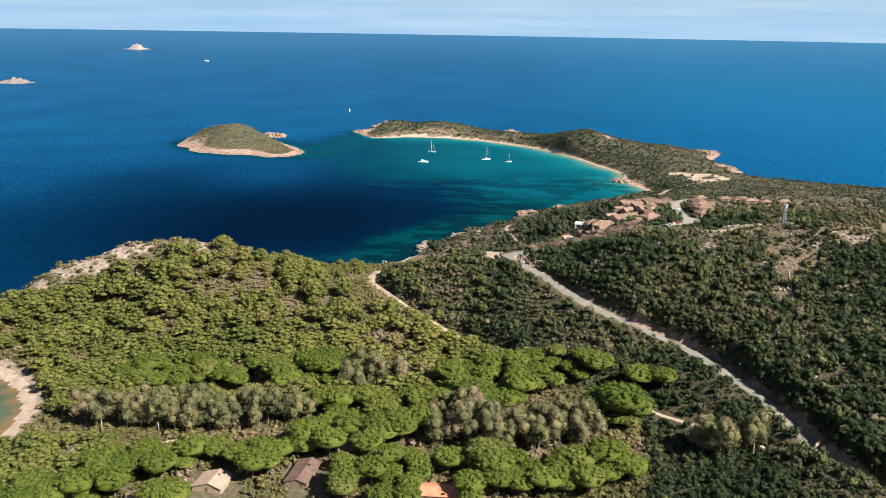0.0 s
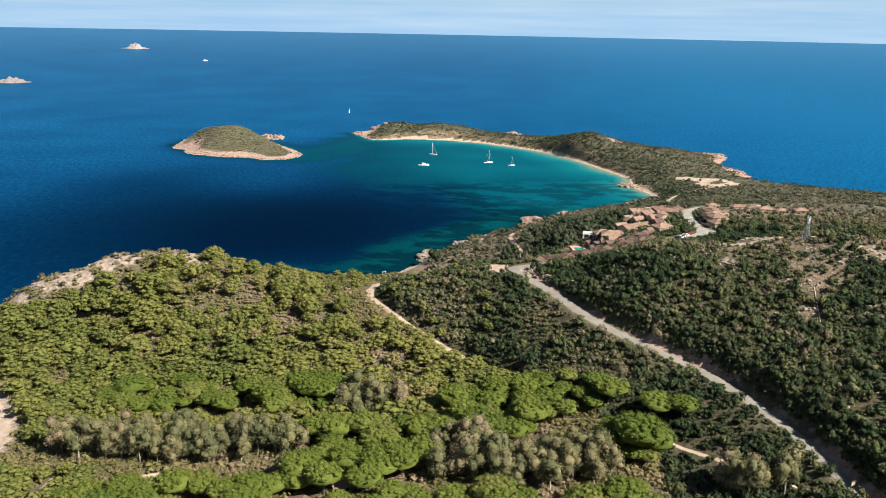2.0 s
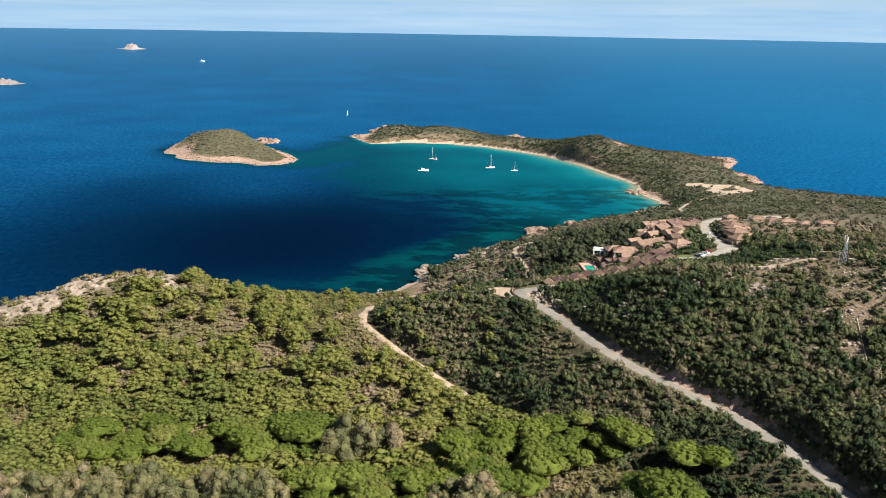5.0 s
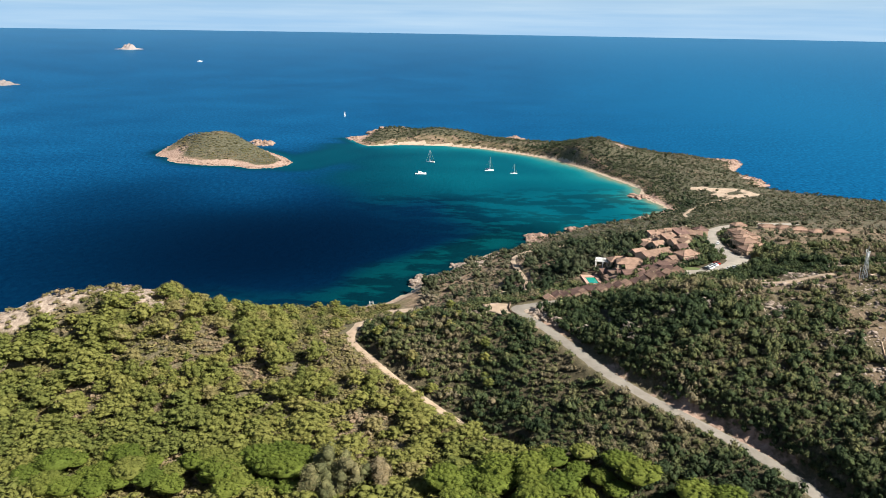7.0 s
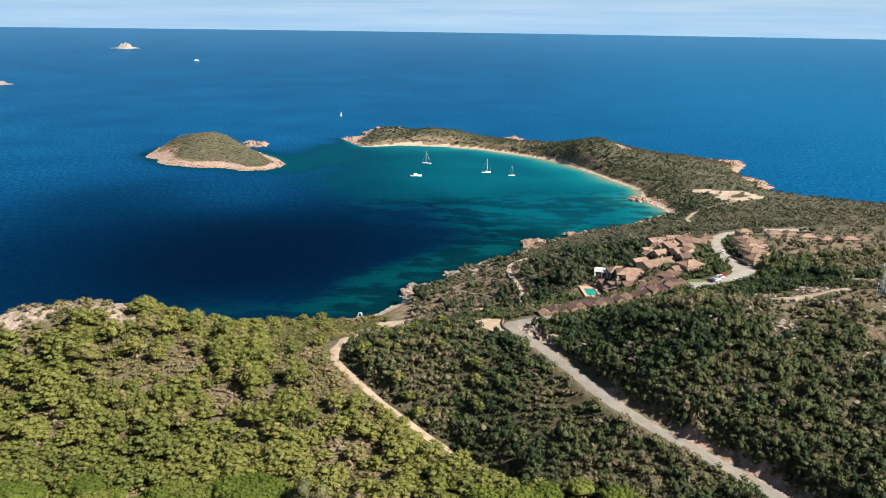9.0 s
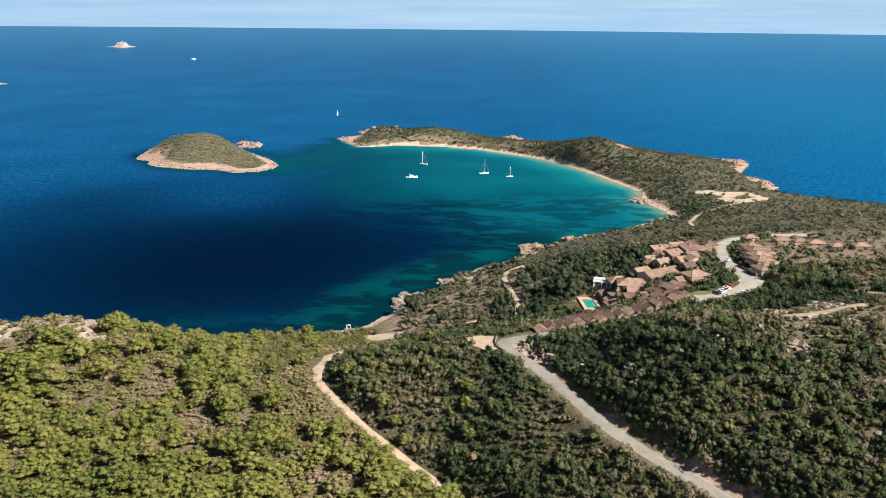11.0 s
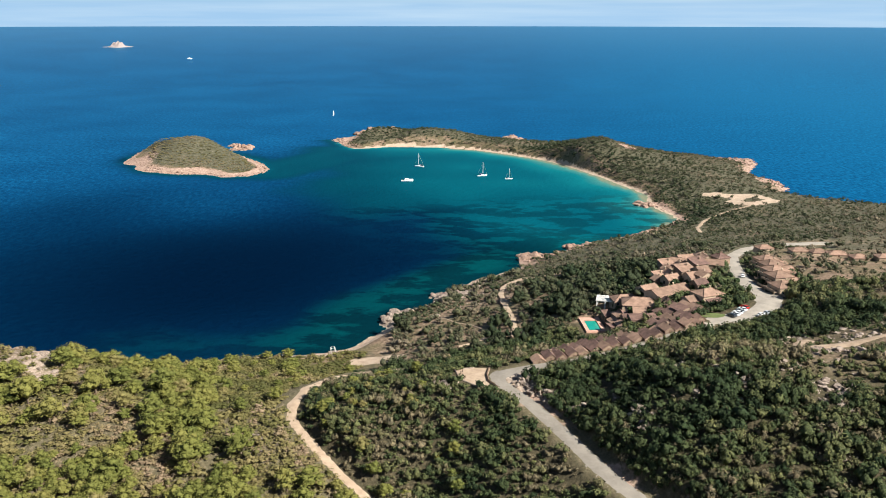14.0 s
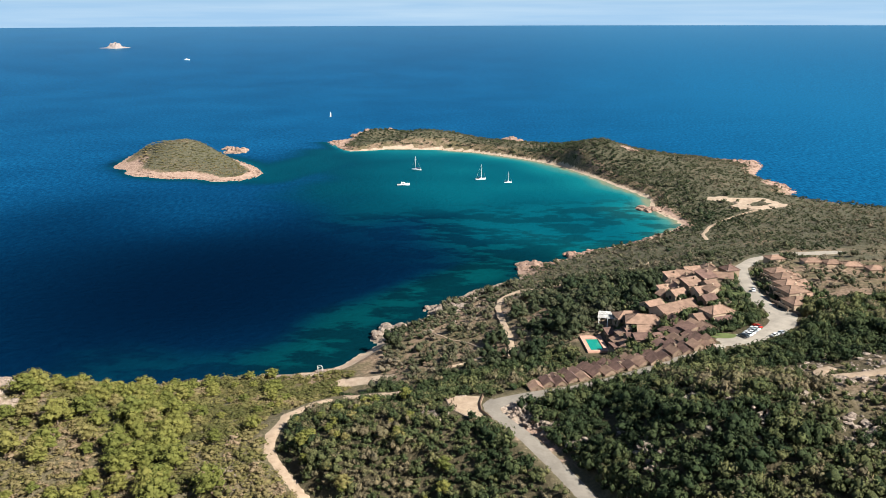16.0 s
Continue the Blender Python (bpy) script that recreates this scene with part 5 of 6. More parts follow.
def build_village():
    rng = random.Random(4)
    row = "stepped cottages of the holiday village"
    # the long row: staggered ranks stepping down the slope, all with a long western and a short eastern roof slope
    for rank, (x0, y0, x1, y1, n) in enumerate(((54, 471.5, 99, 482.5, 11), (57.5, 477.5, 101, 489, 11), (63, 484, 103, 495.5, 10), (71, 491, 102, 501, 8), (103, 484.5, 121, 491.5, 5), (104.5, 490.5, 123, 497, 5), (104, 496.5, 121, 503, 5))):
        for k in range(n):
            t = k / max(1, n - 1)
            x, y = x0 + (x1 - x0) * t + rng.uniform(-0.3, 0.3), y0 + (y1 - y0) * t + (0.9 if k % 2 else -0.6) + rng.uniform(-0.3, 0.3)
            base = max(float(height(x, y)), float(height(x, y - 3.0)) - 1.0) - 0.2
            house("cottage", x, y, 4.3 + 0.5 * (k % 3 == 0), 4.6 + 0.8 * (k % 2), 1.0 + 0.5 * (k % 2) + rng.uniform(0, 0.4), 16 + rng.uniform(-6, 6), "saw", 1.45 + 0.4 * rng.random(), OCHRE, rng.choice((ROOF_BROWN, ROOF_BROWN, ROOF_BROWN, ROOF_TILE)),
                  "small ochre cottage with a brown tiled roof in a stepped row", "cottage", row, 1, z=base, chimney=k % 6 == 1)
    # hotel
    house("hotel_hall", 110, 542.5, 17, 11, 2.6, -10, "hip", 2.6, STUCCO, ROOF_TILE, "large hotel hall with a broad hipped tile roof", "hotel", storeys=1, chimney=False)
    house("hotel_hall", 105, 553, 13, 9, 2.6, 6, "hip", 2.2, STUCCO, ROOF_TILE, "lower hotel hall with a pale hipped tile roof", "hotel", storeys=1, chimney=False)
    wing = house("hotel_wing", 124.5, 549.5, 22, 9.5, 4.2, 31, "gable", 2.2, STUCCO, ROOF_TILE, "long cream hotel wing with an arcade of white arches", "hotel", storeys=1)
    part("arcade_beam", box((-10.6, 10.6, -6.1, -5.7, 2.7, 3.9)), WHITE, wing, "white plaster beam over the arcade")
    for k in range(9):
        part("arcade_pillar", box((-10.5 + 2.6 * k, -9.9 + 2.6 * k, -6.1, -5.6, -1.5, 2.7)), WHITE, wing, "white plaster pillar")
    part("arcade_roof", prism(([(-11, -6.6, 3.85), (11, -6.6, 3.85), (11, -4.6, 4.5), (-11, -4.6, 4.5)], 0.2)), ROOF_TILE, wing)
    house("hotel_link", 116, 556, 9, 7, 3.4, 31, "gable", 1.6, STUCCO, ROOF_TILE, "hotel side wing under a tiled roof", "hotel", storeys=1, chimney=False)
    # pavilions terraced down beside the pool
    for x, y, z, w, d, h, a, kind in ((96, 545.5, 33.2, 5.5, 4.5, 3.2, 14, "mono"), (97.2, 537, 33.4, 5.5, 4.8, 2.8, 14, "saw"), (95, 529.6, 33.0, 5, 4.5, 2.8, 104, "mono"), (99.5, 530, 34.6, 5.5, 5, 2.8, 14, "saw"), (99.5, 540, 35.6, 5, 5, 2.8, 104, "gable"), (107.5, 532.5, None, 5.5, 4.5, 2.6, -8, "mono"),
                                      (102.5, 540, 37.2, 5, 4.5, 2.8, 104, "saw"), (105, 525.5, None, 6.5, 4, 2.0, 8, "mono"), (102, 534, 36.6, 4.5, 4, 2.8, 14, "gable"), (98.5, 523.5, 35.2, 5, 4.5, 2.4, 20, "saw")):
        house("pavilion", x, y, 1.08 * w, 1.08 * d, h, a, kind, 1.4, OCHRE, rng.choice((ROOF_BROWN, ROOF_BROWN, ROOF_TILE)), "small tiled pavilion beside the pool", "pavilion", "pavilions by the pool", z=z, chimney=False)
    # terraced lower houses between the hotel and the car park
    for x, y, w, d, h, a, kind in ((120.5, 534.5, 5.5, 5, 3.0, 20, "saw"), (121.5, 528, 6.5, 5.5, 3.0, 22, "saw"), (126, 524, 6, 5.5, 3.2, 22, "saw"), (115.5, 525, 6.5, 5, 2.6, 20, "saw"), (123, 518.5, 7.5, 6, 3.4, 22, "saw"), (129, 517, 6, 6, 3.2, 112, "gable"), (118, 519.5, 6, 5, 2.8, 22, "saw"),
                                   (115, 511.5, 6.5, 5.5, 2.8, 18, "saw"), (108.5, 509, 6, 5, 2.4, 18, "saw"), (121, 510.5, 6, 5.5, 2.8, 18, "saw"), (110.5, 517.5, 5, 4.5, 2.4, 20, "mono"), (127, 509, 5.5, 5, 2.8, 20, "saw"), (112, 504.5, 6, 5, 2.4, 16, "saw"), (119, 505, 6, 5, 2.6, 16, "saw")):
        house("village_house", x, y, w, d, h, a, kind, 1.7, OCHRE, rng.choice((ROOF_BROWN, ROOF_BROWN, ROOF_TILE)), "low ochre village house with a brown tile roof", "house", "terraced houses below the car park", 1, chimney=False)
    # the broad house above the lawn
    house("village_house", 138, 533, 12, 9, 4.4, 24, "hip", 2.0, STUCCO, ROOF_TILE, "broad two-storey village house with a hipped roof", "house", "clustered village houses", 2)
    house("village_house", 130.5, 531, 8, 7.5, 3.2, 24, "gable", 1.6, STUCCO, ROOF_TILE, "side wing of the broad village house", "house", "clustered village houses", 1, chimney=False)
    house("village_house", 139.5, 523.5, 8, 5, 2.4, 24, "mono", 1.2, STUCCO, ROOF_BROWN, "low porch house with a brown tile roof", "house", "clustered village houses", 1, chimney=False)
    # clustered houses of the upper village
    for x, y, w, d, h, a, kind, st, pale in ((135, 594, 8, 7, 4.6, 20, "mono", 2, 0), (132, 579, 9, 6, 3.6, 100, "gable", 1, 1), (127, 576, 7, 6, 3.2, 20, "mono", 1, 1), (129.5, 565, 9, 7, 3.6, 30, "gable", 1, 1), (150, 613, 10, 7, 4.2, 15, "gable", 2, 0), (160, 617, 8, 7, 4.6, -10, "hip", 2, 1), (158.5, 606.5, 9, 7, 4.8, 105, "gable", 2, 1),
                                             (166, 602, 8, 8, 4.4, 20, "hip", 1, 0), (157, 584, 10, 8, 5.2, -15, "gable", 2, 1), (139, 574, 10, 7, 5.2, 25, "mono", 2, 0), (139.5, 562.5, 8, 7, 4.6, 110, "saw", 1, 1), (144, 560, 7, 6, 4.2, 25, "saw", 1, 1), (140, 552.5, 8, 6, 3.6, 28, "gable", 1, 0), (146.5, 571, 9, 7, 4.8, 115, "saw", 2, 1),
                                             (148, 582, 9, 8, 5.4, 25, "mono", 2, 0), (141.5, 586, 8, 7, 4.6, 110, "gable", 1, 1), (150, 594, 9, 7, 5.0, 20, "saw", 2, 0), (143, 602, 8, 7, 4.4, -20, "gable", 1, 1), (124, 568.5, 6, 5, 2.8, 20, "saw", 1, 0), (133.5, 586.5, 6, 5, 3.0, 25, "saw", 1, 0)):
        house("village_house", x, y, 0.9 * w, 0.9 * d, h - 0.6 + rng.uniform(-0.4, 0.8), a, kind, 2.0, STUCCO if pale else OCHRE, ROOF_TILE if pale else rng.choice((ROOF_TILE, ROOF_BROWN)), "stuccoed village house with a sunbleached tile roof", "house", "clustered village houses", st)
    for k, (x, y) in enumerate(((187, 592), (184, 577), (180.5, 563), (178, 552), (175.5, 540))):
        ob = house("terrace_house", x, y, 10.5, 9.5, 3.8, 14, "hip", 2.0, STUCCO, ROOF_TILE, "two-storey terraced house with a hipped tile roof", "house", "terraced houses along the street", 2)
        part("porch_roof", prism(([(3.0, -7.2, 2.5), (8.2, -7.2, 2.5), (8.2, -4.4, 3.3), (3.0, -4.4, 3.3)], 0.2)), ROOF_TILE, ob, "small tiled porch roof")
        part("balcony", box((-7.6, -5.2, -4.0, 3.4, 1.6, 1.8), (-7.6, -7.45, -4.0, 3.4, 1.8, 2.6)), STUCCO, ob, "pale balcony with a solid parapet")
        part("lower_terrace", box((-9.6, -7.6, -3.4, 2.8, -1.2, -1.0), (-9.6, -9.45, -3.4, 2.8, -1.0, -0.2)), STUCCO, ob, "lower terrace with a pale parapet")
        for s in (-3.8, 3.2):
            part("pillar", box((-7.6, -7.35, s - 0.12, s + 0.12, -3.0, 1.6)), STUCCO, ob)
        part("pillar", box((8.0, 8.25, -7.1, -6.85, -1.5, 2.4)), STUCCO, ob)
    for x, y, w, a in ((219, 627, 10, 0), (228, 623, 9, 5), (236, 617, 10, -5), (244, 608, 9, 0), (204, 640, 9, 10), (256, 604, 10, 0)):
        house("bungalow", x, y, w, 7, 2.0, a, "hip", 1.5, STUCCO, ROOF_TILE, "low bungalow with a pale tile roof in the scrub", "bungalow", "bungalows along the ridge", chimney=False)
    wall = thing("retaining_wall", 168, 545, 48.0, "low dark stone retaining wall along the village street", "wall")
    rim = [(5.5, 26), (3.3, 10), (2.2, -2), (3.6, -11.5), (8, -16)]
    for a, b in zip(rim[:-1], rim[1:]):
        n = Vector((b[1] - a[1], a[0] - b[0], 0)).normalized() * 0.3
        za, zb = (float(height(168 + p[0], 545 + p[1])) - 47.0 for p in (a, b))
        part("wall_run", prism(([(a[0] - n.x, a[1] - n.y, za), (b[0] - n.x, b[1] - n.y, zb), (b[0] + n.x, b[1] + n.y, zb), (a[0] + n.x, a[1] + n.y, za)], 2.2)), GRANITE, wall)
    # houses under the umbrella pines
    house("villa", -83.5, 268.5, 11, 10, 1.9, -10, "saw", 1.9, STUCCO, ROOF_PALE, "villa with a broad tile roof under the pines", "villa", reach=1.35)
    house("villa", -94.5, 265, 8.0, 7.5, 1.8, -5, "saw", 1.2, STUCCO, ROOF_BROWN, "lower wing of a villa with a brown tile roof", "villa", reach=1.0)
    house("villa", -105, 258.5, 12, 7, 1.8, 22, "gable", 1.3, STUCCO, ROOF_TILE, "long low villa with a weathered tile roof", "villa", reach=1.0)
    house("villa", -51, 274, 8.5, 16, 1.8, -11, "saw", 1.4, OCHRE, ROOF_BROWN, "villa with a long brown tile roof among the pines", "villa", reach=0.8)
    house("villa", -34, 289.5, 13, 5.5, 2.8, 27, "gable", 1.2, STUCCO, ROOF_TILE, "narrow villa half hidden by umbrella pines", "villa", reach=0.7)
    house("villa", 1, 256.5, 15, 8, 3.0, -4, "gable", 1.5, OCHRE, ROOF_RED, "villa with a red tile roof among the pines", "villa", reach=0.9)
    for x, y, r in ((-145, 292, 6), (-76, 264, 6), (-80, 272, 6), (-45, 270, 4), (-31, 271, 5), (-80, 257, 5), (-88, 256, 4), (-49, 260, 6), (2, 246, 7), (-124, 292, 5), (-112, 249, 4)):
        HOUSE_SPOTS.append((x, y, r))
    # pool terrace, pergola, lawns
    pool = thing("swimming_pool", 87.2, 538.8, 33.0, "rectangular green-blue swimming pool in a paved terrace", "pool", turn=3)
    part("terrace", box((-4.6, 5.0, -8.0, -6.5, -2.4, 0.2), (-4.6, 5.0, 6.5, 10.5, -2.4, 0.2), (-4.6, -2.9, -6.5, 6.5, -2.4, 0.2), (2.9, 5.0, -6.5, 6.5, -2.4, 0.2)), PAVING, pool)
    part("basin", box((-2.9, 2.9, -6.5, 6.5, -1.6, -0.1)), POOL, pool, "turquoise pool water")
    for rim in ((-3.1, -2.9, -6.7, 6.7), (2.9, 3.1, -6.7, 6.7), (-2.9, 2.9, -6.7, -6.5), (-2.9, 2.9, 6.5, 6.7)):
        part("coping", box((*rim, 0.1, 0.26)), PAVING, pool)
    HOUSE_SPOTS.extend(((87, 537, 9), (86, 521, 8), (80, 540, 5), (83, 528, 6), (91, 525, 5), (82, 514, 7)))
    perg = thing("pergola", 96.5, 558, float(height(96.5, 558)), "white pergola frame beside the hotel hall", "pergola", turn=-14)
    for px in (-4, 0, 4):
        for py in (-4, 4):
            part("post", box((px - 0.2, px + 0.2, py - 0.2, py + 0.2, -2, 4.0)), WHITE, perg)
    for k in range(7):
        part("beam", box((-4.6, 4.6, -4.2 + 1.4 * k - 0.15, -4.2 + 1.4 * k + 0.15, 4.0, 4.35)), WHITE, perg)
    HOUSE_SPOTS.append((96.5, 558, 5))
    for x, y, rx, ry in ((157, 562, 5, 11), (131, 504, 6, 3), (104, 520, 5, 4), (103, 528, 3, 2.5), (188, 540, 8, 5), (79, 507, 8, 2.5)):
        bm = bmesh.new()
        ring = [(rx * math.cos(a) * (1 + 0.1 * math.sin(3 * a)), ry * math.sin(a)) for a in np.linspace(0, 2 * math.pi, 24, endpoint=False)]
        mid = bm.verts.new((x, y, float(height(x, y)) + 0.22))
        vs = [bm.verts.new((x + u, y + v, float(height(x + u, y + v)) + 0.2)) for u, v in ring]
        for k in range(24):
            bm.faces.new((mid, vs[k], vs[(k + 1) % 24]))
        me = bpy.data.meshes.new("lawn")
        bm.to_mesh(me)
        bm.free()
        me.materials.append(LAWN)
        tagged(new("lawn", me), "watered green lawn between the houses", "lawn", kind="structure")
        HOUSE_SPOTS.append((x, y, min(rx, ry)))


POOL = mottled("pool_water", (0.002, 0.17, 0.125), (0.006, 0.21, 0.155), 0.4, 0.08, spec=0.5)
build_village()


# ---- boats, cars, mast and small things ----
GELCOAT = mottled("white_gelcoat", (0.76, 0.76, 0.75), (0.85, 0.85, 0.84), 0.6, 0.25, spec=0.5)
CANVAS = mottled("sail_cloth", (0.6, 0.58, 0.53), (0.75, 0.73, 0.68), 1.0, 0.85, 0.2)
NAVY = mottled("navy_canvas", (0.02, 0.03, 0.07), (0.04, 0.055, 0.11), 1.0, 0.8)
TEAK = mottled("teak_deck", (0.22, 0.14, 0.08), (0.36, 0.25, 0.15), 2.0, 0.7, 0.2)
RUBBER = mottled("tyre_rubber", (0.015, 0.015, 0.016), (0.03, 0.03, 0.03), 4.0, 0.85)


def hull_shape(length, beam, free, sheer=0.25):
    """A boat's hull by stations from bow to stern, bow towards +x."""
    bm = bmesh.new()
    rings = []
    for k in range(13):
        t = k / 12
        x = length * (0.5 - t)
        b = beam / 2 * (math.sin(min(1, t * 1.55) * math.pi / 2) ** 0.75) * (1 - 0.22 * max(0, t - 0.7) / 0.3) + 0.03
        top = free + sheer * (1 - t) ** 2 * free
        keel = -0.45 * math.sin(math.pi * min(1, t + 0.08))
        ring = [bm.verts.new((x, s * b * w, z)) for s, w, z in ((-1, 1, top), (-1, 0.93, top * 0.4), (-1, 0.6, -0.15), (0, 1, keel), (1, 0.6, -0.15), (1, 0.93, top * 0.4), (1, 1, top))]
        rings.append(ring)
    for a, b in zip(rings[:-1], rings[1:]):
        for k in range(6):
            bm.faces.new((a[k], a[k + 1], b[k + 1], b[k]))
        bm.faces.new((a[6], a[0], b[0], b[6]))
    bm.faces.new(rings[-1])
    bmesh.ops.recalc_face_normals(bm, faces=bm.faces)
    return bm


def cabin_shape(x0, x1, wide, z0, z1, slope=0.6):
    bm = bmesh.new()
    v = [bm.verts.new(p) for p in ((x0, -wide, z0), (x1, -wide * 0.8, z0), (x1, wide * 0.8, z0), (x0, wide, z0), (x0 + 0.15, -wide * 0.8, z1), (x1 - slope, -wide * 0.65, z1), (x1 - slope, wide * 0.65, z1), (x0 + 0.15, wide * 0.8, z1))]
    for f in ((0, 1, 5, 4), (1, 2, 6, 5), (2, 3, 7, 6), (3, 0, 4, 7), (4, 5, 6, 7), (3, 2, 1, 0)):
        bm.faces.new([v[k] for k in f])
    bmesh.ops.bevel(bm, geom=list(bm.edges), offset=0.06, segments=1, affect="EDGES")
    return bm


def sailboat(x, y, turn, length, label, sail=False, z=0.0):
    ob = thing("sailing_yacht", x, y, z, label, "sailboat", "yachts at anchor" if not sail else "", turn)
    k = length / 12
    part("hull", hull_shape(length, 3.9 * k, 1.25 * k), GELCOAT, ob)
    part("deck", box((-5.2 * k, 2.2 * k, -1.5 * k, 1.5 * k, 1.15 * k, 1.3 * k)), TEAK, ob)
    c = part("cabin", cabin_shape(-1.8 * k, 2.8 * k, 1.2 * k, 1.25 * k, 1.85 * k), GELCOAT, ob)
    for s in (-1, 1):
        part("window", box((-1.2 * k, 1.4 * k, s * 1.0 * k - 0.06, s * 1.0 * k + 0.06, 1.45 * k, 1.68 * k)), GLASS, c)
    part("mast", tube([(0.9 * k, 0, 1.2 * k), (0.9 * k, 0, 17 * k)], 0.16 * k), GELCOAT, ob)
    part("boom", tube([(0.9 * k, 0, 2.9 * k), (-4.0 * k, 0, 3.0 * k)], 0.1 * k), GELCOAT, ob)
    part("sail_cover", tube([(0.6 * k, 0, 3.15 * k), (-3.8 * k, 0, 3.2 * k)], 0.26 * k), NAVY, ob)
    part("sprayhood", cabin_shape(-2.6 * k, -1.4 * k, 1.2 * k, 1.4 * k, 2.4 * k, 0.3), NAVY, ob)
    for px in (6.0, -5.9):
        part("stay", tube([(px * k, 0, 1.3 * k), (0.9 * k, 0, 16.8 * k)], 0.05 * k, 4), METAL, ob)
    for s in (-1, 1):
        part("shroud", tube([(0.7 * k, s * 1.8 * k, 1.3 * k), (0.9 * k, 0, 16 * k)], 0.04 * k, 4), METAL, ob)
    if sail:
        part("mainsail", prism(([(0.7 * k, 0.05, 3.2 * k), (-4.0 * k, 0.5 * k, 3.3 * k), (0.7 * k, 0.1, 16.5 * k)], 0.08)), CANVAS, ob)
        part("foresail", prism(([(6.0 * k, 0, 1.6 * k), (0.4 * k, 0.9 * k, 2.4 * k), (1.2 * k, 0.05, 15 * k)], 0.08)), CANVAS, ob)
    return ob


def motor_yacht(x, y, turn, length, label, z=0.0):
    ob = thing("motor_yacht", x, y, z, label, "motorboat", turn=turn)
    k = length / 14
    part("hull", hull_shape(length, 4.2 * k, 1.5 * k, 0.5), GELCOAT, ob)
    part("deck", box((-6.6 * k, -2.5 * k, -1.7 * k, 1.7 * k, 1.45 * k, 1.58 * k)), TEAK, ob)
    c = part("cabin", cabin_shape(-3.0 * k, 3.6 * k, 1.6 * k, 1.5 * k, 3.0 * k, 1.6), GELCOAT, ob)
    for s in (-1, 1):
        part("window", box((-2.2 * k, 1.4 * k, s * 1.28 * k - 0.1, s * 1.28 * k + 0.1, 2.1 * k, 2.6 * k)), GLASS, c)
    part("flybridge", cabin_shape(-2.8 * k, 1.4 * k, 1.2 * k, 3.0 * k, 3.6 * k, 0.9), GELCOAT, ob)
    part("radar_arch", tube([(-2.4 * k, -1.1 * k, 3.4 * k), (-2.8 * k, -0.9 * k, 4.6 * k), (-2.8 * k, 0.9 * k, 4.6 * k), (-2.4 * k, 1.1 * k, 3.4 * k)], 0.12 * k), GELCOAT, ob)
    part("rail", tube([(6.6 * k, 0, 2.9 * k), (3.0 * k, -1.7 * k, 2.7 * k), (3.0 * k, -1.7 * k, 1.8 * k)], 0.05 * k, 4), METAL, ob)
    return ob


def car(x, y, z, turn, paint, label, group="cars in the car park"):
    ob = thing("car", x, y, z, label, "car", group, turn)
    bm = bmesh.new()
    side = [(-2.1, 0.35), (2.1, 0.35), (2.15, 0.75), (1.1, 0.98), (-1.9, 1.02), (-2.15, 0.8)]
    l, r = [bm.verts.new((p, -0.86, q)) for p, q in side], [bm.verts.new((p, 0.86, q)) for p, q in side]
    bm.faces.new(l), bm.faces.new(r[::-1])
    for k in range(6):
        bm.faces.new((l[k], r[k], r[(k + 1) % 6], l[(k + 1) % 6]))
    bmesh.ops.recalc_face_normals(bm, faces=bm.faces)
    bmesh.ops.bevel(bm, geom=list(bm.edges), offset=0.08, segments=2, affect="EDGES")
    part("body", bm, paint, ob)
    part("cabin_glass", cabin_shape(-1.75, 1.0, 0.8, 0.95, 1.38, 0.75), GLASS, ob)
    part("roof_panel", box((-1.3, 0.15, -0.55, 0.55, 1.36, 1.43), bevel=0.03), paint, ob)
    for px in (-1.35, 1.3):
        for py in (-0.82, 0.82):
            bm = bmesh.new()
            bmesh.ops.create_cone(bm, cap_ends=True, segments=14, radius1=0.33, radius2=0.33, depth=0.22, matrix=Matrix.Translation((px, py, 0.33)) @ Matrix.Rotation(math.pi / 2, 4, "X"))
            wheel = part("wheel", bm, RUBBER, ob)
            bm = bmesh.new()
            bmesh.ops.create_cone(bm, cap_ends=True, segments=10, radius1=0.19, radius2=0.17, depth=0.25, matrix=Matrix.Translation((px, py, 0.33)) @ Matrix.Rotation(math.pi / 2, 4, "X"))
            part("rim", bm, METAL, wheel)
    for s in (-0.6, 0.6):
        part("headlight", box((2.08, 2.18, s - 0.17, s + 0.17, 0.62, 0.76)), GLASS, ob)
    return ob


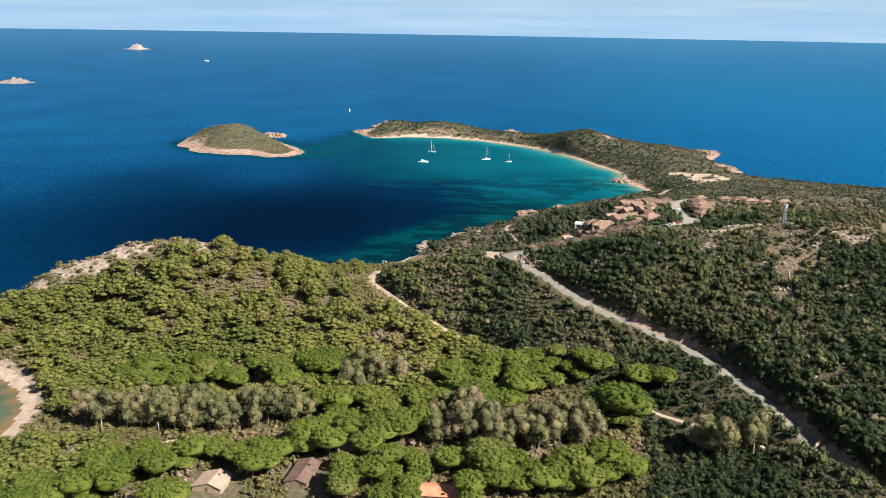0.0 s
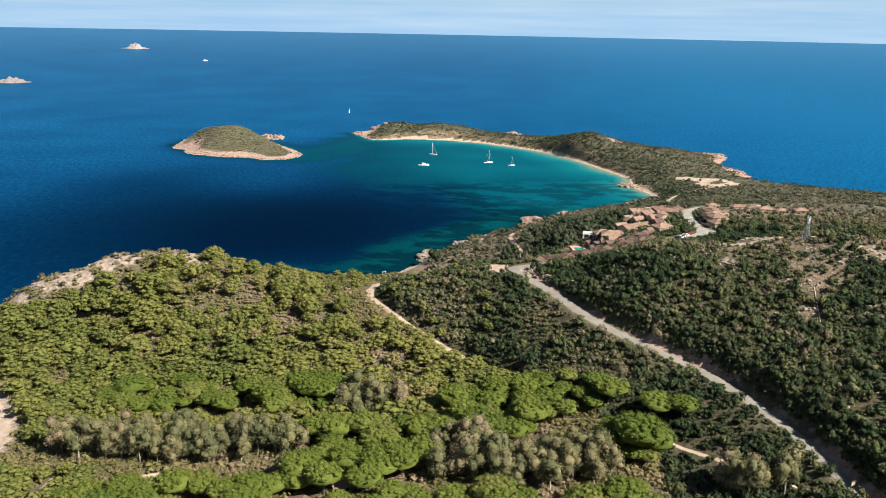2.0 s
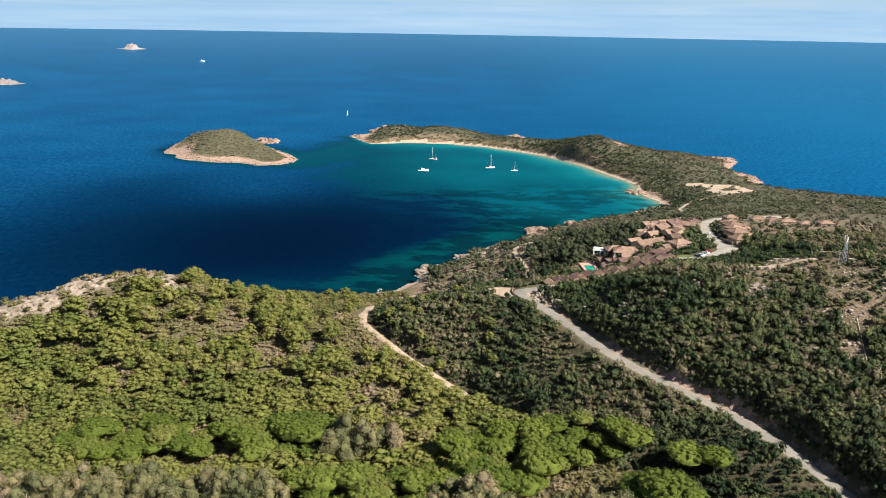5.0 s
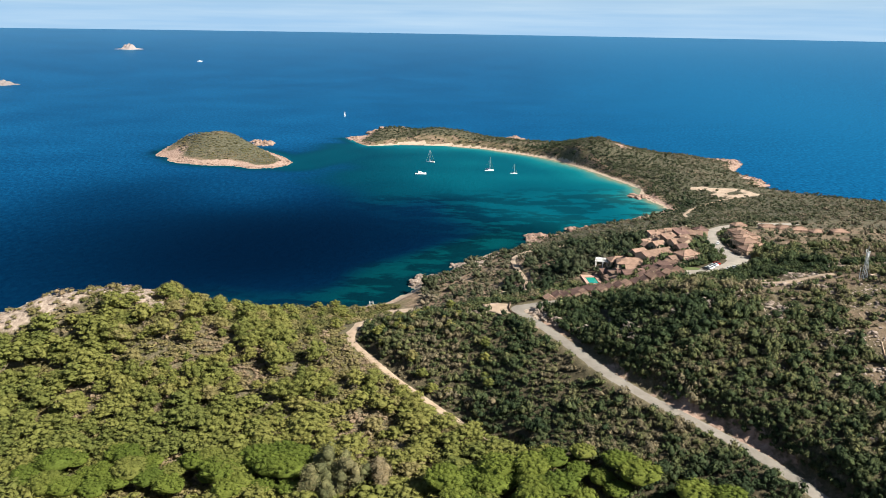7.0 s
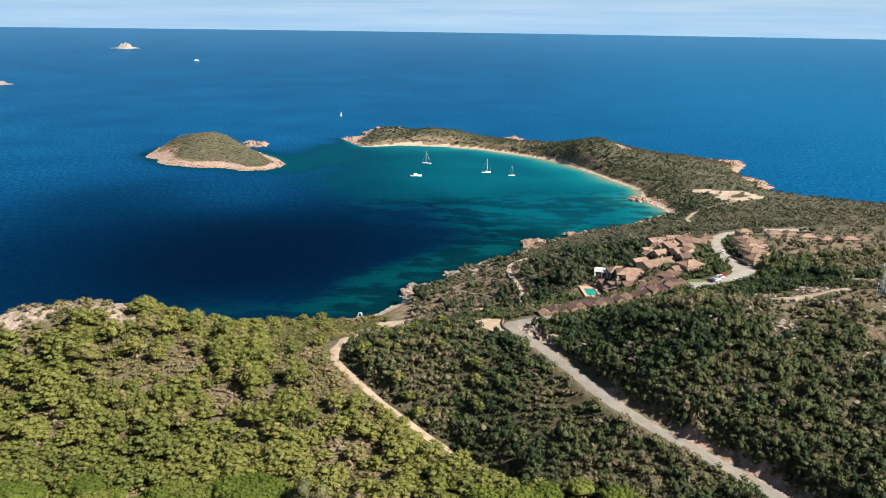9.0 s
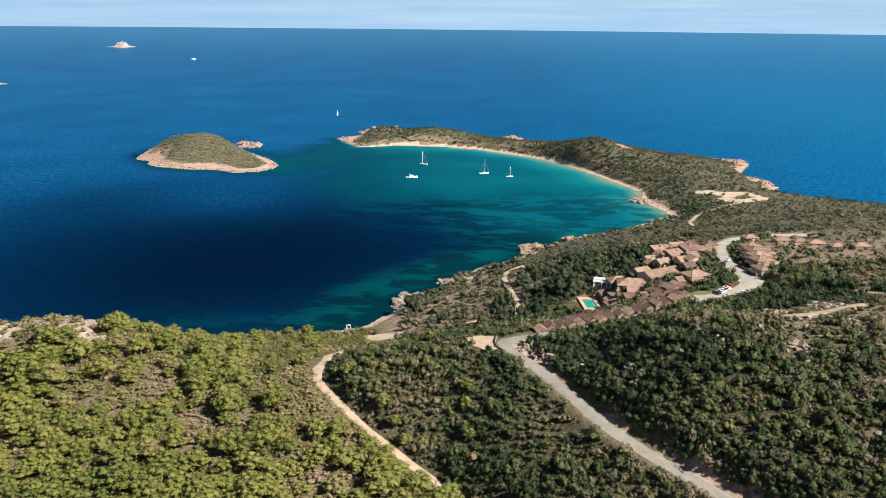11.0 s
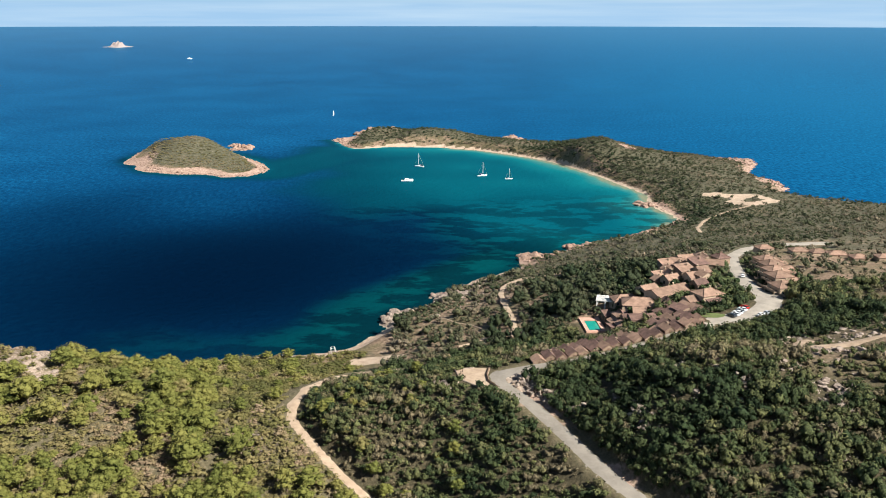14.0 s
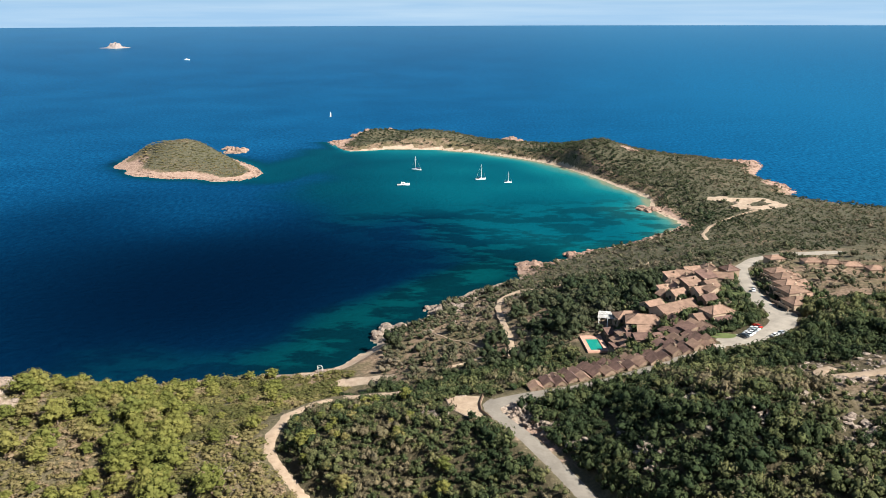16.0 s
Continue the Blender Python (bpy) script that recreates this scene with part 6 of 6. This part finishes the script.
def mast(x, y):
    z = float(height(x, y))
    ob = thing("radio_mast", x, y, z, "steel lattice radio mast with small antennas", "mast")
    tall, foot, head = 12.0, 0.85, 0.35
    corner = [(-1, -1), (1, -1), (1, 1), (-1, 1)]

    def at(k, t):
        r = foot + (head - foot) * t
        return (corner[k % 4][0] * r, corner[k % 4][1] * r, tall * t - 0.3)
    for k in range(4):
        part("leg", tube([at(k, 0), at(k, 1)], 0.1), METAL, ob)
        for s in range(6):
            part("brace", tube([at(k, s / 6), at(k + 1, (s + 1) / 6)], 0.05, 4), METAL, ob)
    part("pole", tube([(0, 0, tall - 1), (0, 0, tall + 2.2)], 0.07), METAL, ob)
    for a, h in ((0.3, 10.5), (2.4, 11.2), (4.4, 9.6), (1.2, 8.2)):
        px, py = 0.75 * math.cos(a), 0.75 * math.sin(a)
        part("antenna", box((px - 0.2, px + 0.2, py - 0.2, py + 0.2, h, h + 1.5), bevel=0.04), WHITE, ob, "white panel antenna")
    hut = thing("equipment_cabin", x + 3.6, y - 1.0, z - 0.3, "small pale prefabricated cabin at the foot of the mast", "cabin", turn=6)
    part("body", box((-1.7, 1.7, -1.2, 1.2, 0, 2.3), bevel=0.05), STUCCO, hut)
    part("roof", box((-1.85, 1.85, -1.35, 1.35, 2.3, 2.45), bevel=0.04), STUCCO, hut)
    part("door", box((-0.5, 0.4, -1.26, -1.2, 0.1, 2.1)), METAL, hut)
    pole = thing("utility_pole", x - 3.2, y - 2.0, z - 0.3, "thin steel pole beside the mast", "pole")
    part("shaft", tube([(0, 0, 0), (0, 0, 5.5)], 0.08), METAL, pole)
    part("lamp_head", box((-0.1, 0.6, -0.12, 0.12, 5.4, 5.55)), METAL, pole)


def shore_frame(x, y, z, turn):
    ob = thing("jetty_frame", x, y, z, "white tubular frame over a small jetty", "jetty frame", "frames along the shore", turn)
    for px in (-1.1, 1.1):
        for py in (-1.0, 1.0):
            part("post", tube([(px, py, -1.5), (px, py, 2.9)], 0.06), WHITE, ob)
        part("crossbar", tube([(px, -1.0, 2.9), (px, 1.0, 2.9)], 0.06), WHITE, ob)
    for py in (-1.0, 1.0):
        part("crossbar", tube([(-1.1, py, 2.9), (1.1, py, 2.9)], 0.06), WHITE, ob)
    part("platform", box((-2.4, 2.4, -1.6, 1.6, 0.3, 0.55)), GRANITE, ob)


def rock_islet(name, x, y, radius, tall, seed, label, parts=26, mat=None, category="islet", slabs=False):
    """A cluster of broken blocks rising from the sea."""
    rng = np.random.default_rng(seed)
    shapes = []
    for k in range(parts):
        a, r = rng.uniform(0, 6.283), radius * math.sqrt(rng.uniform(0, 1))
        s = radius * rng.uniform(0.18, 0.42)
        v, f = rock_shape(seed * 50 + k)
        if slabs:      # split, leaning blades of rock in place of rounded blocks
            v, f = rock_shape(seed * 50 + k, False)
            turn = np.array(Euler((rng.uniform(-0.5, 0.5), rng.uniform(-0.5, 0.5), rng.uniform(0, 3.1))).to_matrix())
            v = (v * np.array((1.0, 0.55, 1.1))) @ turn.T
            s *= 0.75
        shapes.append((v * np.array((s, s, s * 0.5 + 0.4 * tall * (1 - r / radius))) + np.array((r * math.cos(a), r * math.sin(a), tall * 0.25 * (1 - r / radius))), f))
    me = solid_mesh(name, *merged(*shapes), mat or PINK_ROCK)
    ob = tagged(new(name, me), label, category)
    ob.matrix_world = pose(x, y, float(sea_height(np.array(x), np.array(y))))
    return ob


def far_isle(x, y, profile, depth, label):
    """A distant rocky island: a ridge profile (along, height) with craggy sides."""
    z = float(sea_height(np.array(x), np.array(y)))
    bm = bmesh.new()
    along = np.linspace(profile[0][0], profile[-1][0], 40)
    tops = np.interp(along, [p[0] for p in profile], [p[1] for p in profile])
    rows = []
    for j, (off, k) in enumerate(((-1, -0.02), (-0.75, 0.3), (-0.4, 0.7), (0, 1.0), (0.5, 0.6), (1, -0.02))):
        rows.append([bm.verts.new((a, depth * off * (0.4 + 0.6 * t / max(tops)), max(-3, t * k * (1 + 0.25 * math.sin(a * 0.31 + j) * math.sin(a * 0.083 + 2 * j))) - 2)) for a, t in zip(along, tops)])
    for a, b in zip(rows[:-1], rows[1:]):
        for k in range(39):
            bm.faces.new((a[k], a[k + 1], b[k + 1], b[k]))
    me = bpy.data.meshes.new("far_island")
    bm.to_mesh(me)
    bm.free()
    me.materials.append(FAR_ROCK)
    ob = tagged(new("far_island", me), label, "island")
    ob.matrix_world = pose(x, y, z, 0, 0, math.degrees(math.atan2(-(x - 12), y - 100)))
    return ob


def outfit():
    sailboat(-18, 1157, 165, 11.5, "white sailing yacht with a tall mast at anchor")
    sailboat(56, 1097, 20, 12, "white sailing yacht with furled sails at anchor")
    sailboat(85, 1079, 10, 8.5, "smaller white sailing yacht at anchor")
    motor_yacht(-28, 1065, 8, 13.5, "white motor yacht lying in the turquoise bay")
    sailboat(-197, 1703, 80, 7, "white yacht under full sail out at sea", True)
    fx, fy = -820, 2870
    motor_yacht(fx, fy, 10, 16, "small white motorboat far out at sea", float(sea_height(np.array(fx), np.array(fy))))
    rock_islet("rock_islet", -265, 1296, 17, 8, 3, "pink granite islet beside the larger island")
    rock_islet("rock_islet", -282, 1318, 9, 5, 4, "low pink granite skerry")
    rock_islet("rock_islet", 113, 1402, 13, 8, 5, "pink granite rocks off the cape")
    rock_islet("rock_islet", 124, 1378, 8, 3, 6, "low rocks awash off the cape")
    rock_islet("rock_islet", -72, 1490, 10, 11, 7, "pink granite stack off the point")
    for x, y, r, tall, mat, lab in ((-10, 634, 10, 3.2, GRANITE, "pale granite crag at the end of the small beach"), (27, 658, 11, 2.2, GRANITE, "broken granite slabs on the headland shore"), (14, 672, 8, 2.0, GRANITE, "low granite ledges on the shore"),
                                    (82, 764, 12, 4.5, PINK_ROCK, "reddish granite point reaching into the bay"), (116, 791, 9, 4, PINK_ROCK, "reddish granite ledge on the bay shore"), (211, 948, 12, 3, PINK_ROCK, "pink granite ledges at the end of the beach")):
        ob = rock_islet("shore_crag", x, y, r, tall, int(x + 40), lab, 34, mat, "rock")
        ob.location.z = max(0.0, float(height(x, y)) - 1.2)
    for x, y, r, tall in ((47.5, 454, 4.5, 4.0), (52, 447.5, 4.5, 3.6), (57, 440.5, 4, 3.0), (62.5, 432, 3.5, 2.6), (18, 452, 4, 3.4), (96.5, 426, 4.5, 3.4), (113, 413, 4, 3.0), (81.5, 413.5, 4, 3.2), (81, 407, 3, 2.4), (141, 402.5, 6, 4.0), (162, 421, 6, 3.0), (149.5, 380, 5, 3.4), (144, 430, 4.5, 2.4), (134, 428, 4, 2.4), (120, 407.5, 3.5, 2.2), (105, 474, 3, 2.0)):
        ob = rock_islet("rock_outcrop", x, y, r, tall, int(7 * x + y) % 97 + 20, "pale jagged granite outcrop on the scrubby slope", 44, GRANITE, "rock", True)
        ob.location.z = float(height(x, y)) - 0.4
    rock_islet("rock_islet", -95, 1440, 26, 16, 8, "pink granite crag on the point", 40)
    for r, bearing, prof, dep, lab in ((3257, -21.0, [(-62, 1), (-30, 4), (-16, 13), (-6, 21), (4, 23), (13, 17), (24, 9), (34, 5), (60, 1)], 25, "pale pink rocky island near the horizon"),
                                       (2440, -28.4, [(-60, 2), (-20, 14), (0, 16), (14, 9), (30, 4), (44, 1)], 22, "low rocky island far out at sea")):
        far_isle(12 + r * math.sin(radians(bearing)), 100 + r * math.cos(radians(bearing)), prof, dep, lab)
    paints = [mottled("car_paint", c, c2, 0.5, 0.25, spec=0.6) for c, c2 in (((0.7, 0.7, 0.7), (0.78, 0.78, 0.78)), ((0.35, 0.02, 0.015), (0.42, 0.03, 0.02)), ((0.03, 0.035, 0.045), (0.05, 0.055, 0.06)), ((0.3, 0.32, 0.34), (0.38, 0.4, 0.42)))]
    words = ("white", "red", "black", "silver")
    for k, (x, y, p) in enumerate(((148.2, 513.2, 1), (146.4, 510.6, 0), (144.7, 508.4, 3), (143, 506.4, 0), (141.2, 504.4, 0), (139.2, 502.6, 2))):
        car(x, y, 51.25, 118 + 4 * (k % 2), paints[p], f"{words[p]} car parked in the village car park")
    car(152, 503.5, 51.25, 35, paints[0], "white car at the edge of the car park")
    car(155.5, 506, 51.3, 35, paints[3], "silver car at the edge of the car park")
    car(166.5, 568, 48.2, 70, paints[0], "white car beside the village street", "")
    mast(181.5, 426)
    shore_frame(-43, 582, 0.3, 20)
    shore_frame(-66, 569, float(height(-66, 569)), -10)
    # viewpoint at the road bend: kerb wall and paving
    vp = thing("viewpoint_wall", 30, 458, 43.0, "low stone wall round the viewpoint at the bend", "wall")
    rim = [(-8.5, 6.5), (-1, 8.5), (5.2, 8.0), (4.0, 2.0), (4.4, -3.5), (7.6, -9.2), (0.5, -9.0), (-6.5, -2.0)]
    part("paving", prism(([(px, py, 0.1) for px, py in rim], 1.2)), DIRT, vp, "pale gravel surface")
    for a, b in ((rim[0], rim[1]), (rim[7], rim[0]), (rim[6], rim[7])):
        part("wall_run", tube([(*a, 0.2), (*b, 0.2)], 0.25, 4), GRANITE, vp)
    kerb = thing("kerb_wall", 30, 458, 43.1, "low dark stone wall curving round the road bend", "wall")
    for a, b in zip(rim[2:5], rim[3:6]):
        part("wall_run", tube([(a[0] - 0.5, a[1], 0.45), (b[0] - 0.5, b[1], 0.45)], 0.4, 4), TIMBER, kerb)
    for px, py in ((-6.2, 3.0), (-4.6, -0.5), (-5.5, 4.8)):
        post = thing("bollard", 30 + px, 458 + py, 43.1, "short dark wooden bollard at the viewpoint", "bollard", "bollards at the viewpoint")
        part("shaft", tube([(0, 0, 0), (0, 0, 0.9)], 0.14, 8), TIMBER, post)
        part("cap", tube([(0, 0, 0.9), (0, 0, 1.0)], 0.18, 8), TIMBER, post)
    # timber notice frame beside the road
    sg = thing("notice_frame", 139.5, 274, 22, "wooden notice frame with posts beside the road", "notice board", turn=30)
    for px in (-1.3, 1.3):
        part("post", box((px - 0.12, px + 0.12, -0.12, 0.12, -0.5, 2.8)), TIMBER, sg)
    part("beam", box((-1.5, 1.5, -0.15, 0.15, 2.5, 2.8)), TIMBER, sg)
    part("board", box((-1.15, 1.15, -0.05, 0.05, 1.1, 2.3)), STUCCO, sg)


outfit()
grow_plants()
strew_rocks()
